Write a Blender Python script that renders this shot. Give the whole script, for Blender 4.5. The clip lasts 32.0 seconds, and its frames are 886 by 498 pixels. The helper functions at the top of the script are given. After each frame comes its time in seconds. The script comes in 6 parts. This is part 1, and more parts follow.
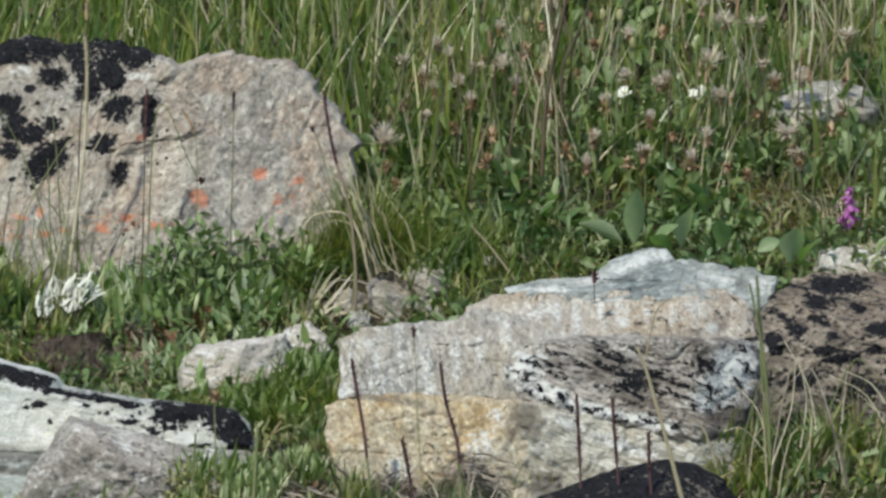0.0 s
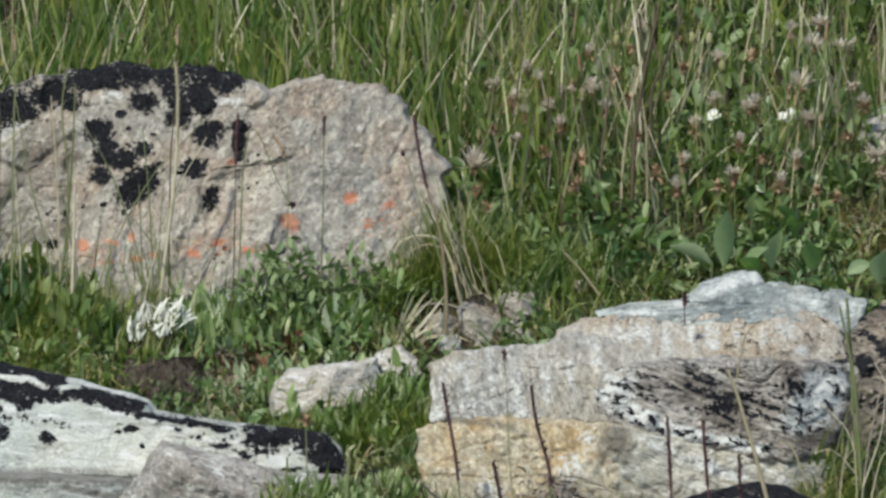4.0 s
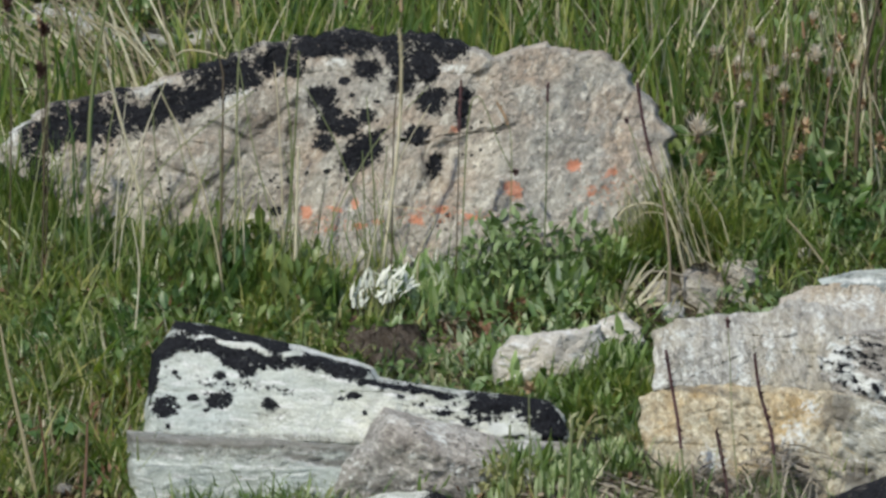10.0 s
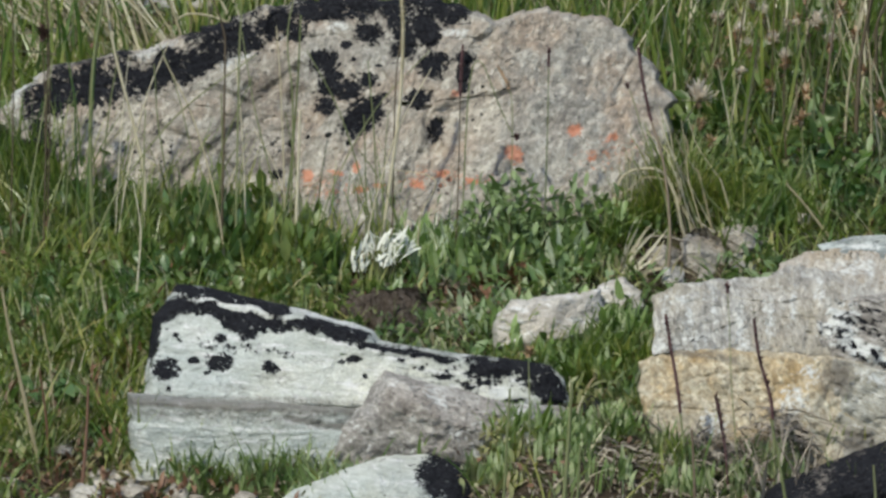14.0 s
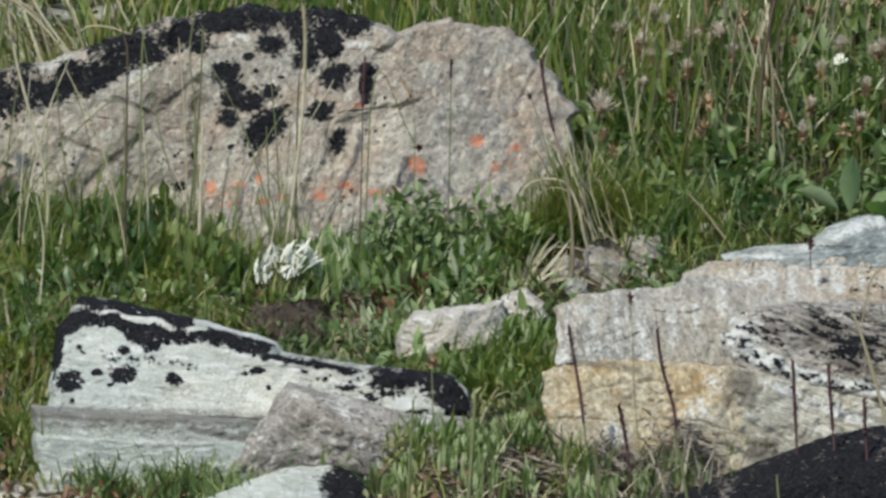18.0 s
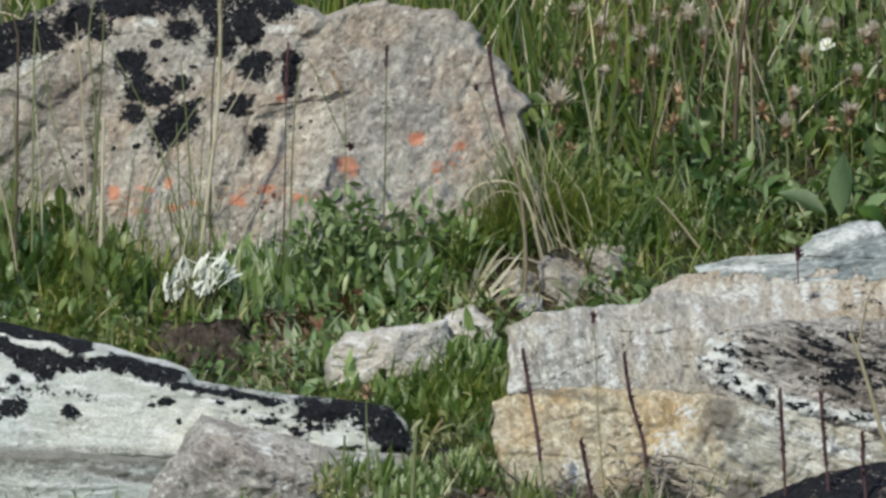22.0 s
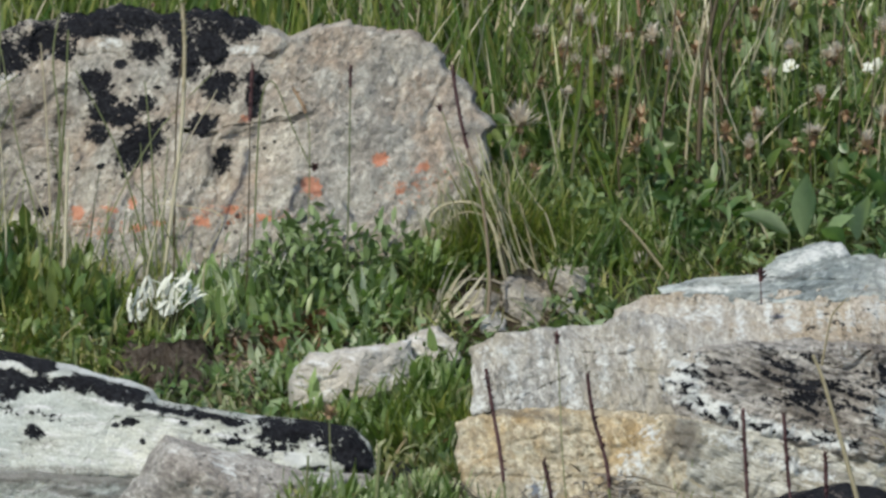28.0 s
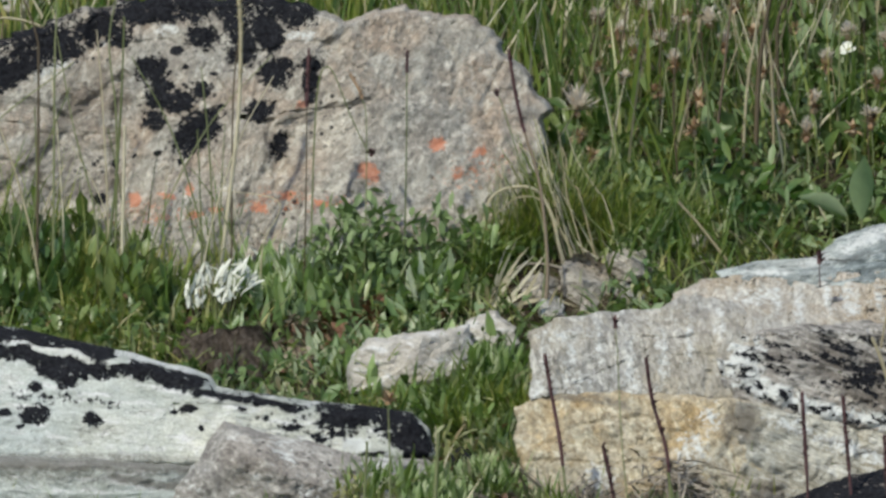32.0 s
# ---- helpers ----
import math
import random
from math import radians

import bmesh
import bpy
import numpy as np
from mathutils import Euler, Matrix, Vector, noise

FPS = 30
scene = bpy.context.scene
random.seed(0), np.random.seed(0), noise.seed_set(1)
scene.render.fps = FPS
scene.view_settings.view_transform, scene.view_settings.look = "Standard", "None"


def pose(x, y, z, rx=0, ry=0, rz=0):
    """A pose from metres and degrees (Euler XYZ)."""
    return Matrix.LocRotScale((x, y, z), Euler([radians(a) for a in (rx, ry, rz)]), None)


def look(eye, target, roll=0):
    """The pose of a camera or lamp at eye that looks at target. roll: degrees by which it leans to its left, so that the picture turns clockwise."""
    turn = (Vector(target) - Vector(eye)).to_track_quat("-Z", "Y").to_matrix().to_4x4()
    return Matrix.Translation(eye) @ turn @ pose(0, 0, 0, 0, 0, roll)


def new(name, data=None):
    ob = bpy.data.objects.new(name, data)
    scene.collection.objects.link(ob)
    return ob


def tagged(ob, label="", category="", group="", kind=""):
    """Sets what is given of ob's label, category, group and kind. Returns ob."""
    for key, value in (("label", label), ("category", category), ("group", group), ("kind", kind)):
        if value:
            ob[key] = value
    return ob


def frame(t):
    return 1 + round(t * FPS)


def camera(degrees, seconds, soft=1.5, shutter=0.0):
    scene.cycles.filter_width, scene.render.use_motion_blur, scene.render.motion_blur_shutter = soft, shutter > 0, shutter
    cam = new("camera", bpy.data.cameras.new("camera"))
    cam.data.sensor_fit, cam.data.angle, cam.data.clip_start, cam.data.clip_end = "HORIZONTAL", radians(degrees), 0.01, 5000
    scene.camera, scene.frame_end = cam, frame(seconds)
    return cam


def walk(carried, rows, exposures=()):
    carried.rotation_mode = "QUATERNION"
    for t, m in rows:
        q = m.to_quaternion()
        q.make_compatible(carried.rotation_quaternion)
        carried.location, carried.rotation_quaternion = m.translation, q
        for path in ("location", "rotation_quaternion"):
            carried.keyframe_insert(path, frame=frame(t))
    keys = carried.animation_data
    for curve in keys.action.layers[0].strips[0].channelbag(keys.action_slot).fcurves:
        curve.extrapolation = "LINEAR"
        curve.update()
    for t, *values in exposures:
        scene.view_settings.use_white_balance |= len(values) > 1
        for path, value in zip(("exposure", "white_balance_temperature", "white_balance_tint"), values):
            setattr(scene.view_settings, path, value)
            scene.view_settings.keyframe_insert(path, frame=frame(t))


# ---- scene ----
SPAN, DIP, SLOPE = 15.0, 5.0, 20.0   # metres from the first eye to the stones, its downward look, the hillside's rise
RIGHT = Vector((1, 0, 0))
AHEAD = Vector((0, math.cos(radians(DIP)), -math.sin(radians(DIP))))
ABOVE = Vector((0, math.sin(radians(DIP)), math.cos(radians(DIP))))
cam = camera(2 * math.degrees(math.atan(784 / 15000)), 32.0, soft=2.9)
# seconds, turn left, look up, roll, metres stepped forward
ROWS = [
    (0.0, -1.4263, -0.0051, -0.349, -0.005),
    (0.5, -1.4295, 0.1595, -0.274, -0.007),
    (1.0, -1.2372, 0.3287, -0.299, -0.010),
    (1.5, -1.0188, 0.1597, -0.126, -0.014),
    (2.0, -0.7122, 0.1713, -0.144, -0.020),
    (2.5, -0.5050, 0.1285, -0.098, -0.026),
    (3.0, -0.7153, 0.0640, -0.054, -0.031),
    (3.5, -0.8119, 0.1002, -0.165, -0.036),
    (5.5, -0.8047, 0.2376, 0.058, -0.041),
    (6.0, -0.8397, 0.1997, 0.175, -0.044),
    (6.5, -0.9412, -0.0814, 0.294, -0.043),
    (7.0, -0.9534, -0.1396, 0.185, -0.040),
    (7.5, -0.9098, -0.0673, 0.282, -0.035),
    (8.0, 0.3389, 0.0877, 0.181, -0.027),
    (8.5, 0.8754, -0.1142, -0.066, -0.015),
    (9.0, 0.8251, -0.0344, 0.000, -0.000),
    (9.5, 0.7635, -0.0999, -0.043, -0.014),
    (10.0, 0.6969, -0.0747, -0.286, -0.025),
    (10.5, 0.4010, -0.0559, -0.374, -0.034),
    (11.0, 0.4250, -0.1117, -0.380, -0.045),
    (11.5, 0.6569, -0.1187, -0.340, -0.052),
    (12.0, 0.7253, -0.1829, -0.284, -0.056),
    (12.5, 0.7975, -0.3398, -0.277, -0.058),
    (13.0, 0.7756, -0.2366, -0.315, -0.060),
    (13.5, 0.6893, -0.3832, -0.481, -0.061),
    (14.0, 0.6980, -0.3178, -0.531, -0.061),
    (14.5, 0.6431, -0.4307, -0.474, -0.062),
    (16.5, 0.6345, -0.4876, -0.492, -0.063),
    (17.0, 0.3540, -0.4414, -0.527, -0.065),
    (17.5, 0.1787, -0.2361, -0.418, -0.067),
    (18.0, 0.0423, -0.2375, -0.340, -0.069),
    (18.5, -0.0505, -0.1837, -0.275, -0.071),
    (19.0, -0.0597, -0.1742, -0.097, -0.070),
    (19.5, -0.0354, -0.2420, 0.041, -0.069),
    (20.0, -0.2800, -0.0337, 0.189, -0.066),
    (20.5, -0.5856, -0.1079, 0.010, 0.632),
    (21.0, -0.4158, -0.1212, -0.216, 1.491),
    (21.5, -0.4728, -0.0760, -0.078, 1.732),
    (22.0, -0.3899, -0.1855, -0.093, 1.726),
    (22.5, -0.3267, -0.2994, 0.015, 1.727),
    (23.0, -0.3010, -0.1940, 0.132, 1.726),
    (23.5, -0.2626, -0.1217, -0.052, 1.726),
    (24.0, -0.1027, -0.0590, 0.017, 1.724),
    (24.5, -0.3350, -0.0108, 0.313, 1.723),
    (26.5, -0.3490, -0.0841, 0.090, 1.718),
    (27.0, -0.3859, -0.1416, 0.065, 1.715),
    (27.5, -0.5577, -0.1180, -0.145, 1.713),
    (28.0, -0.6351, -0.0456, -0.178, 1.711),
    (28.5, -0.3638, -0.0746, -0.014, 1.712),
    (29.0, -0.2941, -0.1506, 0.101, 1.714),
    (29.5, -0.2892, -0.2744, 0.142, 1.719),
    (30.0, -0.2685, -0.2497, 0.161, 1.722),
    (30.5, -0.2226, -0.3149, 0.180, 1.726),
    (31.0, -0.2127, -0.1803, 0.134, 1.729),
    (31.5, -0.2337, -0.1193, 0.093, 1.728),
    (32.0, -0.2451, -0.1479, 0.181, 1.728),
]
walk(cam, [(t, Matrix.Translation(-(SPAN - step) * AHEAD) @ pose(0, 0, 0, 90 - DIP) @ pose(0, 0, 0, 0, yaw, 0)
            @ pose(0, 0, 0, pitch, 0, 0) @ pose(0, 0, 0, 0, 0, -roll)) for t, yaw, pitch, roll, step in ROWS],
     exposures=[(0.0, 0.05), (7.0, 0.05), (10.0, 0.01), (17.0, -0.02), (32.0, -0.02)])

# ---- light ----
SUN_AZ, SUN_EL = -122.0, 52.0       # degrees: where the sun stands, from +x
to_sun = Vector((math.cos(radians(SUN_AZ)) * math.cos(radians(SUN_EL)), math.sin(radians(SUN_AZ)) * math.cos(radians(SUN_EL)), math.sin(radians(SUN_EL))))
world = bpy.data.worlds.new("sky")
scene.world = world
world.use_nodes = True
sky = world.node_tree.nodes.new("ShaderNodeTexSky")
sky.sky_type, sky.sun_disc = "NISHITA", False
sky.sun_elevation, sky.sun_rotation = radians(SUN_EL), math.atan2(to_sun.x, to_sun.y)
world.node_tree.links.new(sky.outputs[0], world.node_tree.nodes["Background"].inputs[0])
world.node_tree.nodes["Background"].inputs[1].default_value = 0.145
sun = new("sun", bpy.data.lights.new("sun", "SUN"))
sun.data.energy, sun.data.angle, sun.data.color = 3.3, radians(1.3), (1.0, 0.975, 0.83)
sun.matrix_world = look((0, 0, 0), tuple(-to_sun))

# ---- noise and ground ----
def hash3(i, j, k, seed):
    h = (i * 374761393 + j * 668265263 + k * 2147483647 + seed * 974634817) & 0xFFFFFFFF
    h = ((h ^ (h >> 13)) * 1274126177) & 0xFFFFFFFF
    return ((h ^ (h >> 16)) & 0xFFFF) / 65535.0


def vnoise(p, seed=0):
    """Smooth value noise, -1 to 1, at the rows of p."""
    q = np.floor(p).astype(np.int64)
    f = p - q
    f = f * f * (3 - 2 * f)
    out = 0
    for di in (0, 1):
        for dj in (0, 1):
            for dk in (0, 1):
                w = (f[:, 0] if di else 1 - f[:, 0]) * (f[:, 1] if dj else 1 - f[:, 1]) * (f[:, 2] if dk else 1 - f[:, 2])
                out = out + w * hash3(q[:, 0] + di, q[:, 1] + dj, q[:, 2] + dk, seed)
    return out * 2 - 1


def fbm(p, octaves=4, seed=0, gain=0.5):
    out, amp = 0, 1.0
    for o in range(octaves):
        out = out + amp * vnoise(p * 2.0 ** o + 17.3 * o, seed + o)
        amp *= gain
    return out


TAN = math.tan(radians(SLOPE))


def ground_z(x, y):
    """Height of the hillside: a steep bank round the stones, a shallow dip before it, a long rise behind."""
    x, y = np.asarray(x, float), np.asarray(y, float)
    near = -0.68 - 0.25 * (1 - np.exp(np.minimum(y + 1.9, 0) / 0.7)) + 0.055 * np.maximum(-y - 4.5, 0) ** 0.9
    far = 5 * TAN + 60 * (1 - np.exp(-np.maximum(y - 5, 0) * TAN / 60)) - 0.0001 * np.maximum(y - 60, 0) ** 2 * (y < 800) 
    far = np.where(y > 400, 5 * TAN + 60 - 11.6 - 0.02 * (y - 400), far)
    z = np.where(y < -1.9, near + 0.0, np.where(y > 5, far, TAN * y))
    z = np.where(y < -60, near * 0 - 0.5 + 1.2, z)
    p = np.stack([x, y, 0 * x], -1).reshape(-1, 3)
    bump = 0.010 * fbm(p * 5.0, 3, 5) + 0.004 * vnoise(p * 24, 9)
    mound = 0.075 * np.exp(-((x - 0.08) / 0.30) ** 2 - ((y + 1.06) / 0.20) ** 2)
    return z + bump.reshape(np.shape(x)) + mound


def deep(b):
    """Metres ahead at which the bank lies b mm above or below the middle line of sight."""
    q = 1 / math.tan(radians(DIP + SLOPE))
    return q * b / 1000 / (1 - q * b / 15000)


def face(a, b, c):
    """Place a mm to the right and b mm up across the line of sight, c metres further than the stones."""
    a, b, c = np.broadcast_arrays(np.asarray(a, float), np.asarray(b, float), np.asarray(c, float))
    k = (1 + c / SPAN) / 1000
    return (a * k)[..., None] * np.array(RIGHT) + (b * k)[..., None] * np.array(ABOVE) + c[..., None] * np.array(AHEAD)


def hill(a, b):
    """Place on the ground."""
    p = face(a, b, deep(np.asarray(b, float)))
    p[..., 2] = ground_z(p[..., 0], p[..., 1])
    return p


# ---- materials ----
class Nodes:
    """Short names for wiring one material."""
    def __init__(self, name):
        self.mat = bpy.data.materials.new(name)
        self.mat.use_nodes = True
        self.tree = self.mat.node_tree
        self.bsdf = self.tree.nodes["Principled BSDF"]
        self.coord = self.tree.nodes.new("ShaderNodeTexCoord").outputs["Object"]

    def put(self, kind, *links, **values):
        n = self.tree.nodes.new(kind)
        for k, v in values.items():
            setattr(n, k, v)
        for i, v in links:
            if isinstance(v, bpy.types.NodeSocket):
                self.tree.links.new(v, n.inputs[i])
            else:
                n.inputs[i].default_value = v
        return n

    def noise(self, scale, detail=4, rough=0.55, vector=None, distortion=0.0):
        return self.put("ShaderNodeTexNoise", ("Vector", vector or self.coord), ("Scale", scale), ("Detail", detail), ("Roughness", rough), ("Distortion", distortion)).outputs["Fac"]

    def stretch(self, scale, turn=(0, 0, 0)):
        return self.put("ShaderNodeMapping", ("Vector", self.coord), ("Scale", tuple(1 / v for v in scale)), ("Rotation", turn), vector_type="TEXTURE").outputs[0]

    def math(self, op, a, b=0.0, c=0.0, clamp=False):
        return self.put("ShaderNodeMath", (0, a), (1, b), (2, c), operation=op, use_clamp=clamp).outputs[0]

    def step(self, v, lo, hi):
        return self.put("ShaderNodeMapRange", ("Value", v), ("From Min", lo), ("From Max", hi)).outputs[0]

    def mix(self, fac, a, b, how="MIX"):
        n = self.put("ShaderNodeMix", (0, fac), data_type="RGBA", blend_type=how)
        for i, v in ((6, a), (7, b)):
            if isinstance(v, bpy.types.NodeSocket):
                self.tree.links.new(v, n.inputs[i])
            else:
                n.inputs[i].default_value = (*v, 1)
        return n.outputs[2]

    def attr(self, name):
        return self.put("ShaderNodeAttribute", attribute_name=name).outputs["Fac"]

    def finish(self, color, rough=0.8, bump=None, strength=0.4, distance=0.003, spec=0.3):
        for k, v in (("Base Color", color), ("Roughness", rough), ("Specular IOR Level", spec)):
            if isinstance(v, bpy.types.NodeSocket):
                self.tree.links.new(v, self.bsdf.inputs[k])
            else:
                self.bsdf.inputs[k].default_value = (*v, 1) if k == "Base Color" else v
        if bump is not None:
            b = self.put("ShaderNodeBump", ("Height", bump), ("Strength", strength), ("Distance", distance))
            self.tree.links.new(b.outputs[0], self.bsdf.inputs["Normal"])
        return self.mat


def rock_material(name, low, high, vein, turn=0.0, bands=0.5, specks=0.35, speck_color=(0.035, 0.032, 0.03), ochre=None, streak=1.5, granular=0.9, bumpy=0.55):
    """Banded metamorphic rock: two tones in soft patches, mottling along the bedding, mineral grains, crusts of lichen where the mesh says so."""
    n = Nodes(name)
    lie = (0, radians(turn), 0)
    color = n.mix(n.step(n.noise(8, 5, 0.65, n.stretch((1.0, 1.0, 2.6), lie)), 0.38, 0.62), low, high)
    color = n.mix(1.0, color, n.mix(n.step(n.noise(3.2, 3, 0.6), 0.36, 0.64), (0.86, 0.88, 0.92), (1.13, 1.07, 1.02)), "MULTIPLY")
    if ochre:
        color = n.mix(n.step(n.noise(9, 6, 0.65), 0.48, 0.64), color, ochre)
    band = n.step(n.noise(20, 8, 0.72, n.stretch((1.0, 1.0, 3.6), lie), 0.8), 0.50, 0.66)
    color = n.mix(n.math("MULTIPLY", band, bands), color, vein)
    fine = n.stretch((1.0, 1.0, streak), lie)
    pale = n.step(n.noise(42 / streak ** 0.4, 6, 0.7, n.stretch((1.0, 1.0, 1.2 * streak), lie), 0.5), 0.52, 0.62)
    color = n.mix(n.math("MULTIPLY", pale, 0.85 - 0.45 * granular), color, tuple(min(0.82, 1.45 * v) for v in high))
    pit = n.step(n.noise(85 / streak ** 0.5, 5, 0.74, fine), 0.54, 0.64)
    color = n.mix(n.math("MULTIPLY", pit, 0.35 + 0.4 * granular), color, tuple(0.5 * v for v in vein))
    cell = n.put("ShaderNodeTexVoronoi", ("Vector", fine), ("Scale", 130.0 / streak ** 0.5), ("Randomness", 1.0)).outputs["Color"]
    grain = n.put("ShaderNodeSeparateColor", (0, cell)).outputs[0]
    color = n.mix(granular, color, n.mix(grain, (0.62, 0.61, 0.60), (1.22, 1.22, 1.2)), "MULTIPLY")
    color = n.mix(0.8, color, n.mix(n.step(n.noise(300, 3, 0.7), 0.3, 0.7), (0.55, 0.54, 0.53), (1.1, 1.1, 1.1)), "MULTIPLY")
    spot = n.put("ShaderNodeTexVoronoi", ("Vector", n.coord), ("Scale", 70.0), ("Randomness", 1.0)).outputs["Distance"]
    dark = n.math("MULTIPLY", n.step(n.math("ADD", spot, n.math("MULTIPLY", n.noise(60, 3), -0.5)), 0.05, -0.03), n.step(n.noise(6, 3, 0.6), 0.66 - specks * 0.4, 0.74 - specks * 0.4))
    color = n.mix(dark, color, speck_color)
    edge = n.math("ADD", n.math("MULTIPLY", n.math("SUBTRACT", n.noise(120, 5, 0.75), 0.5), 2.1), n.math("MULTIPLY", n.math("SUBTRACT", n.noise(30, 4, 0.7), 0.5), 0.8))
    ragged = n.math("ADD", edge, n.math("MULTIPLY", n.math("SUBTRACT", n.noise(46, 3, 0.6), 0.5), 0.9))
    # brown grey marks of the rock, and crack shade painted into the colour
    stain_and_shade = n.step(n.math("ADD", n.attr("stain_and_shade"), n.math("MULTIPLY", edge, 0.6)), 0.3, 0.9)
    color = n.mix(n.math("MULTIPLY", stain_and_shade, 0.75), color, (0.11, 0.095, 0.08))
    orange = n.step(n.math("ADD", n.attr("orange"), edge), 0.45, 0.65)
    color = n.mix(n.math("MULTIPLY", orange, 0.68), color, n.mix(n.noise(120), (0.55, 0.13, 0.045), (0.62, 0.25, 0.13)))
    white = n.step(n.math("ADD", n.attr("white"), edge), 0.4, 0.75)
    color = n.mix(white, color, n.mix(n.noise(60), (0.55, 0.56, 0.54), (0.72, 0.73, 0.70)))
    black = n.step(n.math("ADD", n.attr("black"), ragged), 0.46, 0.58)
    gap = n.step(n.noise(75, 3, 0.6), 0.665, 0.70)
    black = n.math("MULTIPLY", black, n.math("SUBTRACT", 1.0, n.math("MULTIPLY", gap, 0.85)))
    crust = n.mix(n.step(n.noise(170, 4, 0.7), 0.40, 0.75), (0.009, 0.009, 0.011), (0.034, 0.036, 0.042))
    color = n.mix(black, color, crust)
    height = n.math("ADD", n.math("MULTIPLY", n.noise(40, 9, 0.74, fine), bumpy), n.math("MULTIPLY", n.noise(170, 4, 0.65), 0.45))
    height = n.math("ADD", height, n.math("MULTIPLY", black, 0.2))
    height = n.math("MULTIPLY", height, n.math("SUBTRACT", 1.0, n.math("MULTIPLY", black, 0.45)))
    return n.finish(color, n.mix(black, (0.75,) * 3, (0.95,) * 3), height, 0.9, 0.008, n.math("SUBTRACT", 0.25, n.math("MULTIPLY", black, 0.2)))


def plant_material(name, colors, rough=0.5, through_light=0.25, patches=False, tint=(1.1, 1.25, 0.55)):
    """Leaf tissue: one tone a leaf out of a range, lengthways mottling, some light through the blade."""
    n = Nodes(name)
    tone = n.math("FRACT", n.math("ADD", n.put("ShaderNodeNewGeometry").outputs["Random Per Island"], n.put("ShaderNodeObjectInfo").outputs["Random"]))
    ramp = n.put("ShaderNodeValToRGB", (0, tone))
    ramp.color_ramp.elements[0].color = (*colors[0], 1)
    ramp.color_ramp.elements[-1].color = (*colors[-1], 1)
    for i in range(1, len(colors) - 1):
        ramp.color_ramp.elements.new(i / (len(colors) - 1)).color = (*colors[i], 1)
    color = n.mix(0.5, ramp.outputs[0], n.mix(n.noise(90, 3), (0.5, 0.5, 0.45), (1.25, 1.25, 1.1)), "MULTIPLY")
    if patches:
        place = n.put("ShaderNodeNewGeometry").outputs["Position"]
        color = n.mix(1.0, color, n.mix(n.step(n.noise(9, 3, 0.6, place), 0.36, 0.62), (0.60, 0.77, 0.80), (1.30, 1.13, 0.96)), "MULTIPLY")
    n.finish(color, rough, spec=0.45)
    if through_light:
        glow = n.put("ShaderNodeBsdfTranslucent", (0, n.mix(1.0, color, tint, "MULTIPLY")))
        both = n.put("ShaderNodeMixShader", (0, through_light), (1, n.bsdf.outputs[0]), (2, glow.outputs[0]))
        n.tree.links.new(both.outputs[0], n.tree.nodes["Material Output"].inputs[0])
    return n.mat


M_BIG = rock_material("pink gneiss", (0.388, 0.353, 0.303), (0.53, 0.507, 0.445), (0.255, 0.235, 0.208), -62, 0.55, 0.34, ochre=(0.46, 0.37, 0.292), granular=0.70, bumpy=0.62)
M_SLAB = rock_material("pale quartz slab", (0.52, 0.56, 0.515), (0.67, 0.71, 0.66), (0.36, 0.39, 0.345), 6, 0.35, 0.25, streak=4.0, granular=0.15)
M_GREY = rock_material("grey granite", (0.305, 0.28, 0.255), (0.50, 0.48, 0.445), (0.20, 0.18, 0.165), 20, 0.65, 0.4, granular=0.7)
M_STONE = rock_material("brown grey field stone", (0.40, 0.365, 0.31), (0.55, 0.515, 0.45), (0.20, 0.18, 0.15), 5, 0.5, 0.2)
M_PALE = rock_material("white quartz", (0.54, 0.505, 0.44), (0.69, 0.665, 0.60), (0.40, 0.36, 0.30), 12, 0.4, 0.0, streak=2.5, granular=0.2)
M_FOLD = rock_material("folded green grey quartzite", (0.41, 0.385, 0.305), (0.60, 0.60, 0.53), (0.22, 0.19, 0.135), 22, 0.6, 0.1, streak=4.0, granular=0.4)
M_CAP = rock_material("grey white quartzite", (0.395, 0.385, 0.35), (0.57, 0.565, 0.53), (0.26, 0.235, 0.205), 80, 0.7, 0.12, ochre=(0.47, 0.43, 0.35), streak=2.6, granular=0.6)
M_OCHRE = rock_material("ochre quartzite", (0.46, 0.395, 0.27), (0.58, 0.54, 0.43), (0.40, 0.28, 0.15), 62, 0.5, 0.15, ochre=(0.53, 0.385, 0.20), streak=1.3, granular=0.7)
M_BAND = rock_material("pink banded quartzite", (0.48, 0.43, 0.36), (0.62, 0.585, 0.515), (0.36, 0.30, 0.24), 84, 0.6, 0.3, ochre=(0.49, 0.405, 0.30), streak=2.5, granular=0.5)
M_BLUE = rock_material("blue grey slate quartz", (0.255, 0.295, 0.29), (0.50, 0.54, 0.52), (0.16, 0.185, 0.185), -14, 0.6, 0.1, streak=3.0, granular=0.4)
M_SCHIST = rock_material("striped schist", (0.23, 0.205, 0.18), (0.54, 0.52, 0.48), (0.07, 0.062, 0.055), 16, 1.0, 0.5, streak=5.0, granular=0.6)
M_DARK = rock_material("brown lichened schist", (0.185, 0.158, 0.13), (0.365, 0.325, 0.268), (0.085, 0.07, 0.06), 10, 0.8, 0.9, streak=3.0, granular=0.9)
M_BLACK = rock_material("black lichened stone", (0.14, 0.12, 0.105), (0.26, 0.23, 0.20), (0.05, 0.048, 0.045), 10, 0.6, 0.8)

